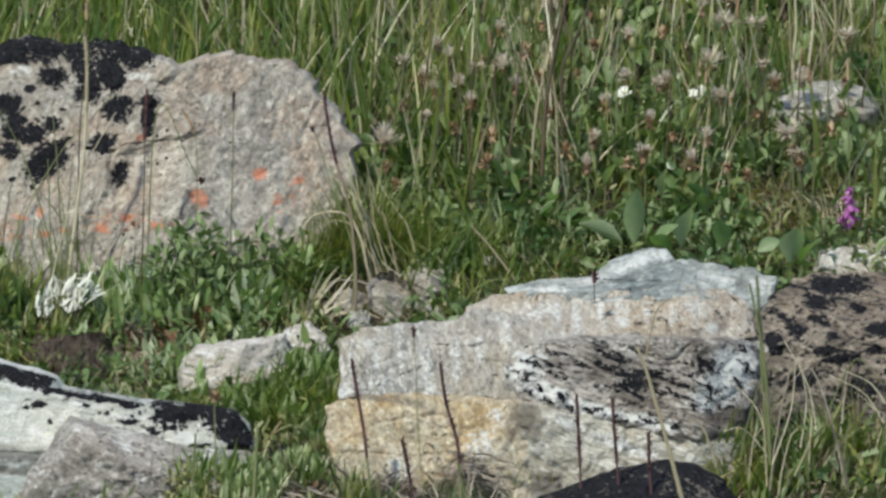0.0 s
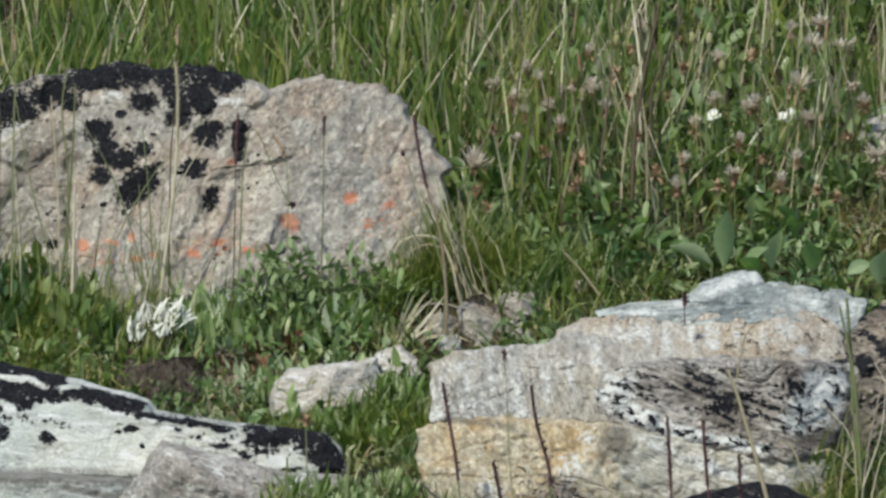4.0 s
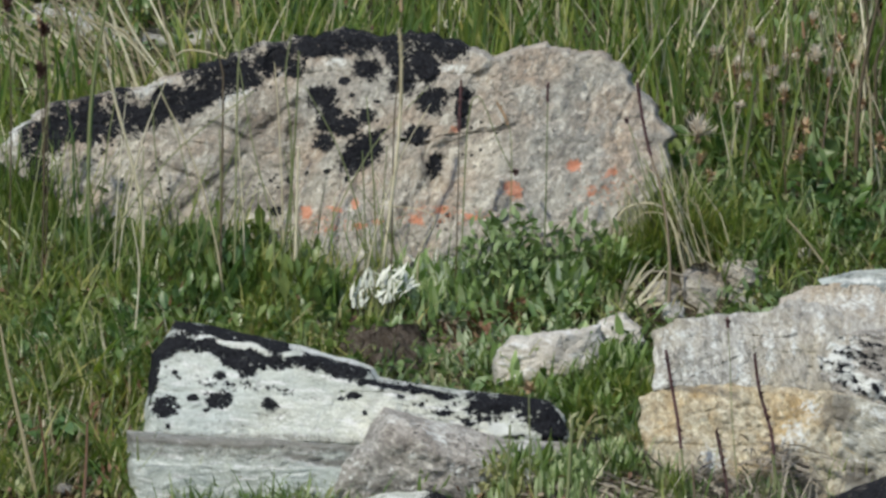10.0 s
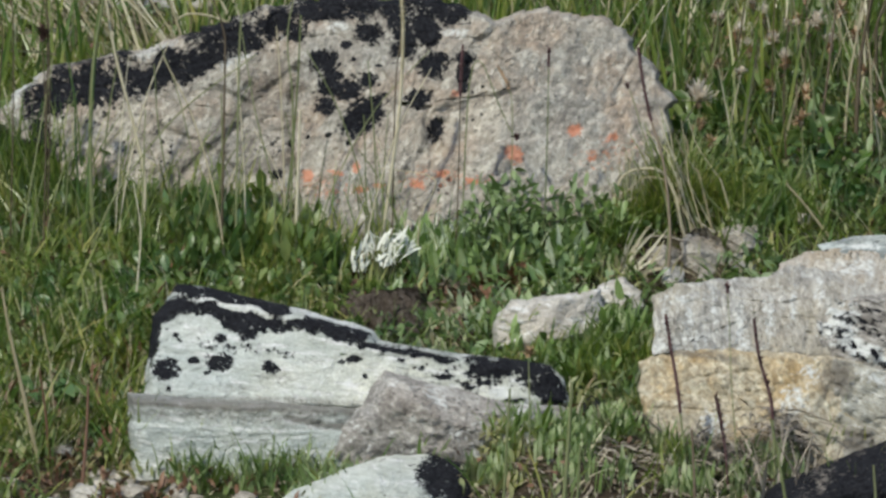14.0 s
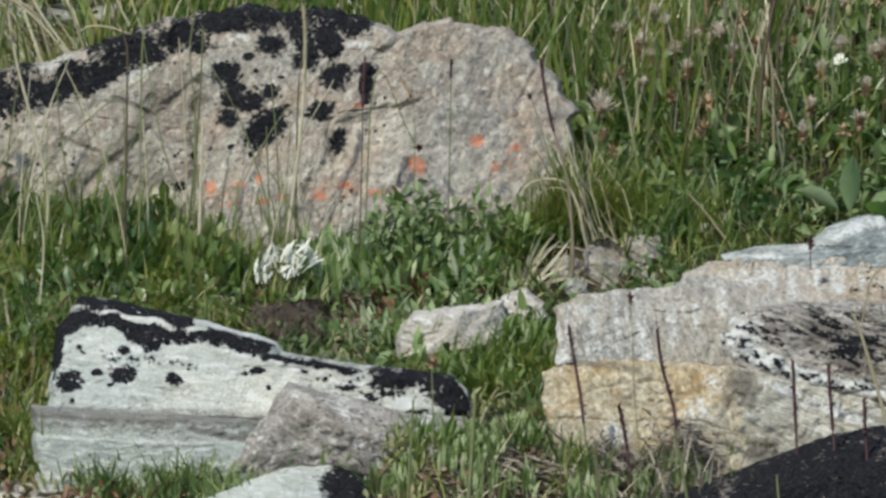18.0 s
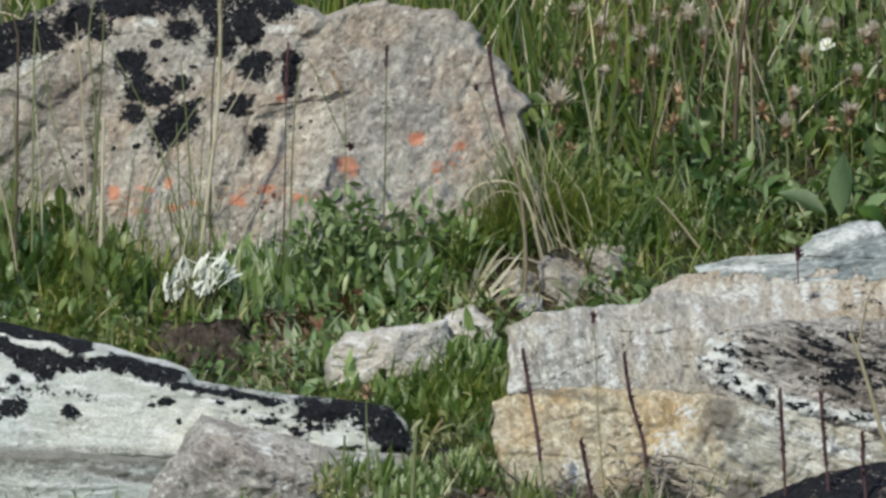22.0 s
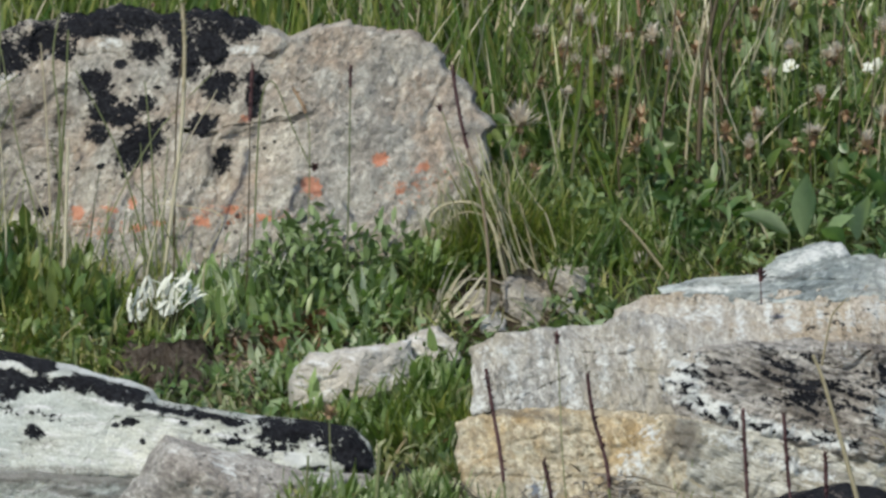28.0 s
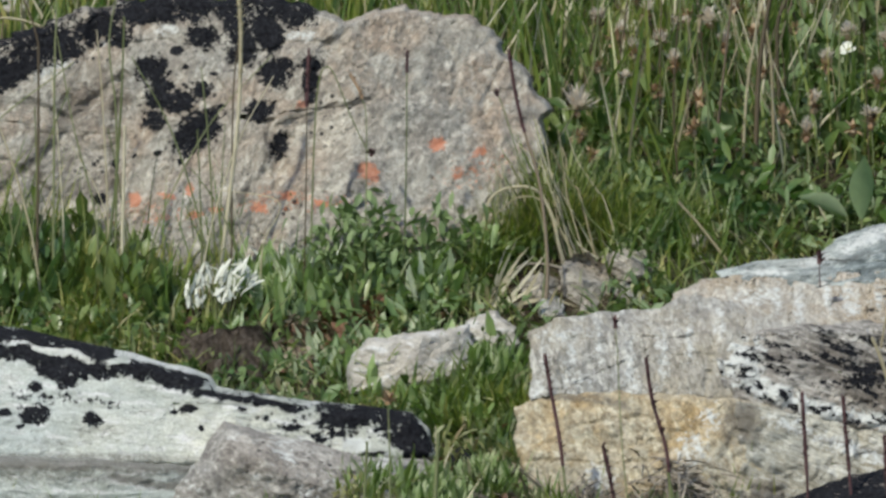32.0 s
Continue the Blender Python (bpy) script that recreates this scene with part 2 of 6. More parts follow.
g = Nodes("bank soil")
soil = g.mix(g.step(g.noise(14, 6, 0.65), 0.35, 0.65), (0.045, 0.032, 0.022), (0.105, 0.08, 0.055))
soil = g.mix(g.step(g.noise(55, 5, 0.7), 0.5, 0.66), soil, (0.06, 0.085, 0.025))
soil = g.mix(g.step(g.noise(3.0, 5, 0.6), 0.5, 0.62), soil, (0.055, 0.075, 0.025))
soil = g.mix(g.math("MULTIPLY", g.step(g.noise(150, 3, 0.7), 0.6, 0.7), 0.6), soil, (0.26, 0.22, 0.16))
M_SOIL = g.finish(soil, 0.95, g.noise(60, 8, 0.7), 1.0, 0.02, 0.15)

g = Nodes("dug soil")
M_DUG = g.finish(g.mix(g.step(g.noise(130, 5, 0.7), 0.4, 0.66), (0.105, 0.083, 0.068), (0.28, 0.232, 0.19)), 0.95, g.noise(120, 8, 0.75), 1.0, 0.02, 0.1)

M_GRASS = plant_material("meadow grass", [(0.082, 0.138, 0.038), (0.14, 0.212, 0.056), (0.20, 0.288, 0.08), (0.265, 0.325, 0.11), (0.42, 0.43, 0.21)], 0.34, 0.4, True)
M_STRAW = plant_material("dry grass", [(0.40, 0.34, 0.22), (0.60, 0.54, 0.39), (0.76, 0.71, 0.57)], 0.55, 0.25, tint=(1, 1, 0.9))
M_LEAF = plant_material("low willow leaves", [(0.072, 0.121, 0.039), (0.11, 0.182, 0.061), (0.16, 0.237, 0.088), (0.231, 0.308, 0.143)], 0.36, 0.3, True)
M_MAT = plant_material("grey green cushion leaves", [(0.11, 0.15, 0.066), (0.19, 0.245, 0.11), (0.315, 0.36, 0.21), (0.25, 0.22, 0.145)], 0.45, 0.25, True)
M_MOSS = plant_material("moss", [(0.09, 0.10, 0.02), (0.16, 0.17, 0.04), (0.22, 0.20, 0.07), (0.16, 0.10, 0.04)], 0.7, 0.2)
M_SILVER = plant_material("silvery leaves", [(0.42, 0.50, 0.32), (0.66, 0.71, 0.56)], 0.5, 0.2)
M_SAGE = plant_material("grey green shrub leaves", [(0.135, 0.205, 0.085), (0.23, 0.31, 0.14)], 0.5, 0.2)
M_BROADLEAF = plant_material("broad leaves", [(0.15, 0.24, 0.09), (0.22, 0.32, 0.15), (0.32, 0.41, 0.25)], 0.38, 0.3)
M_RED = plant_material("reddish old leaves", [(0.13, 0.065, 0.04), (0.24, 0.13, 0.08), (0.20, 0.11, 0.08)], 0.6, 0.15)
M_LITTER = plant_material("brown litter", [(0.10, 0.07, 0.05), (0.20, 0.155, 0.11), (0.32, 0.27, 0.21)], 0.8, 0.0)
M_NEST = plant_material("matted dry grass", [(0.16, 0.13, 0.108), (0.28, 0.24, 0.20), (0.43, 0.38, 0.325)], 0.8, 0.0)
M_CUSHION = plant_material("pale cushion leaves", [(0.16, 0.23, 0.09), (0.27, 0.36, 0.16), (0.46, 0.51, 0.33)], 0.5, 0.3)
M_PALELEAF = plant_material("pale smooth broad leaves", [(0.20, 0.32, 0.13), (0.30, 0.41, 0.22), (0.40, 0.48, 0.33)], 0.35, 0.4)
M_FRESH = plant_material("fresh pale green leaves", [(0.20, 0.31, 0.10), (0.29, 0.40, 0.16), (0.42, 0.50, 0.30)], 0.42, 0.35)
M_YELLOW = plant_material("yellowing grass", [(0.20, 0.25, 0.075), (0.30, 0.33, 0.11), (0.42, 0.40, 0.18), (0.30, 0.21, 0.11)], 0.45, 0.35)
M_BROWN = plant_material("withered brown stalks", [(0.12, 0.085, 0.06), (0.22, 0.165, 0.12), (0.33, 0.265, 0.20)], 0.7, 0.1, tint=(1, 1, 1))
M_DEEP = plant_material("dark broad leaves", [(0.075, 0.135, 0.04), (0.125, 0.20, 0.066), (0.20, 0.285, 0.12)], 0.32, 0.35, True)
M_STEM = plant_material("dark stems", [(0.07, 0.055, 0.03), (0.11, 0.08, 0.05)], 0.6, 0.0)
M_GREENSTEM = plant_material("green stems", [(0.13, 0.16, 0.06), (0.24, 0.26, 0.13)], 0.5, 0.1)
M_SPIKE = plant_material("purple seed spikes", [(0.07, 0.03, 0.035), (0.12, 0.055, 0.06)], 0.7, 0.0)
M_DARKHEAD = plant_material("red brown fluffy heads", [(0.06, 0.03, 0.028), (0.13, 0.07, 0.06), (0.20, 0.12, 0.10)], 0.8, 0.1, tint=(1, 1, 1))
M_WHITE = plant_material("white petals", [(0.70, 0.72, 0.66), (0.82, 0.83, 0.78)], 0.5, 0.2, tint=(1, 1, 1))
M_PINK = plant_material("violet petals", [(0.36, 0.08, 0.36), (0.58, 0.24, 0.58)], 0.5, 0.25, tint=(1, 1, 1))
M_FLUFF = plant_material("feathery plumes", [(0.70, 0.61, 0.53), (0.86, 0.80, 0.72)], 0.7, 0.5, tint=(1, 1, 1))
M_RUST = plant_material("rusty seed cups", [(0.27, 0.16, 0.10), (0.42, 0.27, 0.16), (0.50, 0.40, 0.28), (0.40, 0.22, 0.12)], 0.65, 0.1, tint=(1, 1, 1))
M_POD = plant_material("yellow green pods", [(0.32, 0.32, 0.14), (0.44, 0.42, 0.24)], 0.5, 0.2)


# ---- mesh helpers ----
def mesh_of(name, verts, faces, material, smooth=False, attributes=None):
    """A mesh from arrays: verts (n, 3), faces (m, 3 or 4)."""
    me = bpy.data.meshes.new(name)
    verts, faces = np.asarray(verts, np.float32), np.asarray(faces, np.int32)
    m, k = faces.shape
    me.vertices.add(len(verts))
    me.vertices.foreach_set("co", verts.ravel())
    me.loops.add(m * k)
    me.loops.foreach_set("vertex_index", faces.ravel())
    me.polygons.add(m)
    me.polygons.foreach_set("loop_start", np.arange(0, m * k, k, dtype=np.int32))
    me.update(calc_edges=True)
    me.validate()
    me.polygons.foreach_set("use_smooth", np.full(len(me.polygons), smooth))
    for key, values in (attributes or {}).items():
        me.attributes.new(key, "FLOAT", "POINT").data.foreach_set("value", np.asarray(values, np.float32))
    me.materials.append(material)
    return me


def thing(name, place, label, category, group="", kind=""):
    ob = new(name)
    ob.location = place
    ob.empty_display_size = 0.02
    return tagged(ob, label, category, group, kind)


def part(name, me, parent, label=""):
    ob = new(name, me)
    ob.parent = parent
    return tagged(ob, label)


def solid(name, me, place, label, category, group="", kind=""):
    ob = new(name, me)
    ob.location = place
    return tagged(ob, label, category, group, kind)


def ribbons(base, az, el, length, width, bend, profile, fold=0.0, twist=None, drop=0.0):
    """Blades or leaves: strips that leave base at azimuth az and elevation el and bow over by bend, wide as profile says. Returns verts, faces."""
    n, s = len(base), len(profile)
    t = np.linspace(0, 1, s)
    e = el[:, None] - bend[:, None] * t[None, :]
    ds = length[:, None] / (s - 1)
    em = (e[:, 1:] + e[:, :-1]) / 2
    flat = np.concatenate([np.zeros((n, 1)), np.cumsum(np.cos(em) * ds, 1)], 1)
    rise = np.concatenate([np.zeros((n, 1)), np.cumsum(np.sin(em) * ds, 1)], 1)
    ca, sa = np.cos(az)[:, None], np.sin(az)[:, None]
    mid = np.stack([base[:, :1] + flat * ca, base[:, 1:2] + flat * sa, base[:, 2:3] + rise - drop], -1)
    normal = np.stack([-np.sin(e) * ca, -np.sin(e) * sa, np.cos(e)], -1)
    side = np.stack([-sa + 0 * e, ca + 0 * e, 0 * e], -1)
    if twist is not None:
        tw = twist[:, None, None]
        side, normal = side * np.cos(tw) + normal * np.sin(tw), normal * np.cos(tw) - side * np.sin(tw)
    w = width[:, None, None] * np.asarray(profile)[None, :, None] / 2
    if fold:
        cols = np.stack([mid - side * w + normal * w * fold, mid, mid + side * w + normal * w * fold], 2)
    else:
        cols = np.stack([mid - side * w, mid + side * w], 2)
    k = cols.shape[2]
    idx = np.arange(n * s * k).reshape(n, s, k)
    f = [np.stack([idx[:, :-1, j], idx[:, :-1, j + 1], idx[:, 1:, j + 1], idx[:, 1:, j]], -1).reshape(-1, 4) for j in range(k - 1)]
    return cols.reshape(-1, 3), np.concatenate(f)


def joined(pieces):
    verts, faces, n = [], [], 0
    for v, f in pieces:
        verts.append(v)
        faces.append(f + n)
        n += len(v)
    return np.concatenate(verts), np.concatenate(faces)


def tube(points, radii, sides=6):
    """A round stem along points."""
    points, radii = np.asarray(points, float), np.asarray(radii, float)
    tang = np.gradient(points, axis=0)
    tang /= np.linalg.norm(tang, axis=1)[:, None] + 1e-9
    ref = np.array([0.3, 1.0, 0.1])
    u = np.cross(tang, ref)
    u /= np.linalg.norm(u, axis=1)[:, None] + 1e-9
    v = np.cross(tang, u)
    ang = np.linspace(0, 2 * np.pi, sides, endpoint=False)
    ring = points[:, None] + radii[:, None, None] * (np.cos(ang)[None, :, None] * u[:, None] + np.sin(ang)[None, :, None] * v[:, None])
    s = len(points)
    idx = np.arange(s * sides).reshape(s, sides)
    nxt = np.roll(idx, -1, 1)
    f = np.stack([idx[:-1], nxt[:-1], nxt[1:], idx[1:]], -1).reshape(-1, 4)
    return ring.reshape(-1, 3), f


# ---- stones ----
def edge_distance(p, poly):
    """Distance of points from a closed outline."""
    a, b = poly, np.roll(poly, -1, 0)
    best = np.full(len(p), 1e9)
    for q, r in zip(a, b):
        d = r - q
        t = np.clip(((p - q) @ d) / (d @ d + 1e-9), 0, 1)
        best = np.minimum(best, np.hypot(*(p - q - t[:, None] * d).T))
    return best


def blob(ab, marks, soft=1.0):
    """1 inside ellipses (a, b, half width, half height, tilt), falling to 0 across their rims."""
    out = np.zeros(len(ab))
    for a, b, ra, rb, tilt in marks:
        c, s = math.cos(radians(tilt)), math.sin(radians(tilt))
        d = ab - (a, b)
        r = np.hypot((d[:, 0] * c + d[:, 1] * s) / ra, (d[:, 1] * c - d[:, 0] * s) / rb)
        out = np.maximum(out, np.clip(1 - 0.5 * r ** 2, 0, 1) if soft == 1 else np.clip(1.5 - r, 0, 1))
    return out


def stroke(ab, line, half):
    """1 along a line of (a, b) of that half width, falling to 0."""
    line = np.asarray(line, float)
    best = np.full(len(ab), 1e9)
    for q, r in zip(line[:-1], line[1:]):
        d = r - q
        t = np.clip(((ab - q) @ d) / (d @ d + 1e-9), 0, 1)
        best = np.minimum(best, np.hypot(*(ab - q - t[:, None] * d).T))
    return np.clip(1 - 0.5 * (best / half) ** 2, 0, 1)


def stone(name, outline, material, thick, bevel, lean, seed, around=260, rings=46, facets=0.25, rough=1.0, back=1.0, front=0.0, jag=3.0, marks=None, strata=None, sink=0.5, foot=None, field=None, groove=0.012, ledges=(), gullies=(), flutes=0.0):
    """A weathered stone: an outline across the line of sight given thickness, a rounded rim, flat facets, bedding ledges and rough relief.
    Returns the mesh and its place (the foot of the stone)."""
    rng = np.random.default_rng(seed)
    poly = np.asarray(outline, float)
    nxt = np.roll(poly, -1, 0)
    seg = np.hypot(*(nxt - poly).T)
    run = np.concatenate([[0], np.cumsum(seg)])
    t = np.linspace(0, run[-1], around, endpoint=False)
    i = np.clip(np.searchsorted(run, t, "right") - 1, 0, len(poly) - 1)
    rim = poly[i] + (nxt[i] - poly[i]) * ((t - run[i]) / seg[i])[:, None]
    rim3 = np.concatenate([rim / 30, np.full((around, 1), seed * 3.7)], 1)
    mid = poly.mean(0)
    out = rim - mid
    out /= np.linalg.norm(out, axis=1)[:, None]
    rim = rim + out * (jag * fbm(rim3, 4, seed, 0.6))[:, None]
    # rings from the rim to the middle, closer together at the rim
    r = 1 - np.linspace(0, 1, rings) ** 1.25 * 0.985
    ab = (mid + (rim - mid)[None] * r[:, None, None]).reshape(-1, 2)
    d = edge_distance(ab, rim[::2])
    span = np.clip(d / bevel, 0, 1)
    h = np.sqrt(np.clip(1 - (1 - span) ** 2, 0, 1))
    size = np.ptp(poly, axis=0)
    u = (ab - mid) / size.max()
    plane = np.full(len(ab), 9.0)
    for _ in range(7):
        g_ = rng.normal(0, facets, 2)
        plane = np.minimum(plane, u @ g_ + rng.uniform(0.0, 0.10))
    plane = np.clip(plane * size.max() / 1000, -0.07, 0.07)
    p3 = np.concatenate([ab / 1000, np.full((len(ab), 1), seed * 1.3)], 1)
    crack = np.abs(fbm(p3 * np.array([5.0, 9.0, 1.0]), 3, seed + 7))
    relief = rough * (0.008 * fbm(p3 * 7, 2, seed) + 0.006 * fbm(p3 * 38, 4, seed + 5, 0.7) - 0.007 * np.clip(1 - crack / 0.08, 0, 1))
    if strata:
        tilt, step, depth = strata
        along = p3[:, 1] * math.cos(radians(tilt)) - p3[:, 0] * math.sin(radians(tilt)) + 0.012 * fbm(p3 * 6, 3, seed + 9)
        saw = (along / step) % 1.0
        relief = relief + depth * (np.minimum(saw * 1.15, 1) - 0.5) * (0.6 + 0.4 * vnoise(p3 * 5, seed + 4))
    low = poly[:, 1].min()
    foot = deep(low) + thick * sink if foot is None else foot
    c_front = foot + (ab[:, 1] - low) / 1000 * lean - (thick + plane * 1.0 + relief) * h - front * span
    for (a0, b0), (a1, b1), drop, width in ledges:
        run_ = np.array([a1 - a0, b1 - b0]) / math.hypot(a1 - a0, b1 - b0)
        off = (ab - (a0, b0)) @ np.array([-run_[1], run_[0]]) + 9 * fbm(p3 * 22, 3, seed + 3)
        c_front = c_front + drop * np.clip(off / width, 0, 1) * h
    for line, half, depth in gullies:
        c_front = c_front + depth * stroke(ab + 7 * fbm(p3 * 24, 3, seed + 6)[:, None], line, half) * h
    if flutes:
        lean_ = np.stack([p3[:, 0] * 105 - p3[:, 1] * 30, p3[:, 1] * 34 + p3[:, 0] * 10, p3[:, 2]], 1)
        c_front = c_front - flutes * np.abs(fbm(lean_, 3, seed + 8, 0.6)) * h
    if field:
        c_front = field(ab) - plane * 0.4 - relief + groove * (1 - h) - front
    verts = face(ab[:, 0], ab[:, 1], c_front)
    # the hidden side, coarser
    rb = np.array([1.0, 0.97, 0.8, 0.6, 0.35, 0.02])
    ab_b = (mid + (rim - mid)[None] * rb[:, None, None]).reshape(-1, 2)
    hb = np.repeat(np.sqrt(1 - rb ** 2), around)
    pb = np.concatenate([ab_b / 1000, np.full((len(ab_b), 1), seed + 40.0)], 1)
    c_back = foot + (ab_b[:, 1] - low) / 1000 * lean + hb * thick * 1.6 * back * (1 + 0.3 * fbm(pb * 8, 3, seed + 2))
    if field:
        c_back = field(np.repeat(ab[:around][None], 6, 0).reshape(-1, 2)) + groove + thick * (0.6 + 1.2 * hb)
        c_back[:around] = c_front[:around] + 0.002
    back_v = face(ab_b[:, 0], ab_b[:, 1], c_back)
    idx = np.arange(rings * around).reshape(rings, around)
    ib = rings * around + np.arange(6 * around).reshape(6, around)
    quads = [np.stack([q[:-1], np.roll(q, -1, 1)[:-1], np.roll(q, -1, 1)[1:], q[1:]], -1).reshape(-1, 4) for q in (idx, ib[:, ::-1])]
    if not field:
        back_v[:around] = verts[:around]
    verts = np.concatenate([verts, back_v])
    place = face(mid[0], low, deep(low))
    ab_all = np.concatenate([ab, ab_b])
    fields = marks(ab_all) if marks else {}
    for key in ("black", "orange", "stain_and_shade", "white"):
        fields.setdefault(key, np.zeros(len(ab_all)))
    return mesh_of(name, verts - place, np.concatenate(quads), material, True, fields), place


BIG = [(-991, 132), (-941, 192), (-891, 232), (-800, 254), (-700, 272), (-600, 307), (-520, 340), (-440, 360), (-350, 366), (-260, 366), (-180, 358), (-120, 340), (-88, 326), (-45, 340), (-5, 349), (25, 339), (65, 336), (112, 331), (136, 304), (158, 274), (190, 234), (232, 180), (214, 168), (217, 145), (212, 112), (200, 70), (178, 24), (150, -20), (112, -64), (40, -100), (-100, -115), (-300, -115), (-500, -110), (-650, -75), (-760, -20), (-850, 25), (-890, 75), (-950, 100)]


def big_marks(ab):
    wob = ab + 5 * np.stack([vnoise(np.concatenate([ab / 40, 0 * ab[:, :1]], 1), 81), vnoise(np.concatenate([ab / 40, 0 * ab[:, :1] + 7], 1), 82)], 1)
    ridge = stroke(wob, [(-905, 165), (-845, 200), (-780, 206), (-700, 222), (-640, 250), (-560, 285), (-500, 312)], 33)
    ridge = np.maximum(ridge, stroke(wob, [(-560, 290), (-480, 325), (-400, 347), (-300, 354), (-230, 350), (-165, 340)], 28))
    ridge = np.maximum(ridge, stroke(wob, [(-480, 330), (-448, 300)], 24))
    ridge = np.maximum(ridge, stroke(wob, [(-270, 340), (-262, 275)], 24))
    ridge = np.maximum(ridge, stroke(wob, [(-235, 345), (-212, 300)], 26))
    ridge = np.maximum(ridge, 0.72 * stroke(wob, [(-860, 235), (-800, 245), (-755, 255)], 18))
    ridge = np.maximum(ridge, 0.8 * stroke(wob, [(-640, 290), (-580, 312), (-520, 338)], 16))
    spots = blob(wob, [(-318, 299, 28, 22, 0), (-205, 244, 31, 23, 0), (-229, 187, 22, 18, 0), (-326, 152, 52, 27, 38), (-398, 248, 24, 22, 0), (-384, 212, 26, 24, -30),
                       (-395, 172, 20, 20, 0), (-352, 196, 22, 18, 30), (-318, 212, 18, 13, 10), (-152, 222, 15, 25, 0), (-150, 255, 19, 13, 10), (-196, 128, 14, 26, -14),
                       (-485, 47, 12, 9, 0), (-390, 120, 6, 6, 0), (-358, 104, 5, 5, 0), (-425, 116, 5, 5, 0), (-900, 110, 22, 46, 10), (-360, 275, 10, 8, 0), (-880, 70, 16, 30, 0), (-345, 250, 6, 5, 0), (-290, 190, 6, 5, 0), (-300, 240, 5, 4, 0), (-455, 100, 6, 9, 0)])
    orange = blob(wob, [(51, 127, 14, 12, 0), (-61, 83, 19, 16, 0), (-426, 42, 13, 12, 0), (-168, 192, 9, 8, 0), (-228, 30, 15, 9, 0), (-185, 50, 12, 7, 0), (-340, 60, 8, 9, 0),
                        (118, 116, 10, 8, 0), (-130, 40, 18, 6, 0), (-330, 20, 14, 7, 0), (-375, 50, 14, 5, 0), (-300, 30, 12, 5, 10), (80, 80, 9, 5, 0)])
    # brown and grey stains, with shade in the boulder's hollows painted dark
    stain_and_shade = blob(ab, [(-205, 135, 24, 30, 0), (-470, 185, 80, 26, 38), (-560, 90, 60, 16, 20), (-150, 170, 56, 5, 20), (-520, 60, 80, 20, 10), (60, 280, 60, 10, 50), (-640, 140, 50, 12, 30), (190, 172, 36, 7, 12)])
    # shade along the cracks and the diagonal gully, painted dark
    stain_and_shade = np.maximum(stain_and_shade, 0.8 * np.maximum(stroke(ab, [(-440, 235), (-470, 150), (-455, 60)], 7), stroke(ab, [(-560, 150), (-500, 190), (-440, 238)], 9)))
    stain_and_shade = np.maximum(stain_and_shade, 1.1 * stroke(ab, [(-470, 236), (-545, 160), (-600, 100), (-665, 45)], 20))
    white = blob(ab, [(-935, 190, 30, 42, -40), (-690, 262, 50, 16, 18), (-560, 250, 50, 14, 25), (-375, 312, 24, 10, 0), (-780, 22, 26, 9, 0), (-170, 300, 30, 12, 0), (-470, 290, 16, 9, 0)])
    return {"black": np.maximum(ridge * (1.12 + 0.5 * vnoise(np.concatenate([ab / 34, 0 * ab[:, :1]], 1), 71)), spots * 1.0), "orange": np.maximum(orange, 0.36 * blob(ab, [(-190, 42, 130, 24, 0), (110, 90, 80, 34, 20), (-400, 20, 90, 26, 0)], 2)), "stain_and_shade": stain_and_shade * 0.7, "white": white * 0.7}


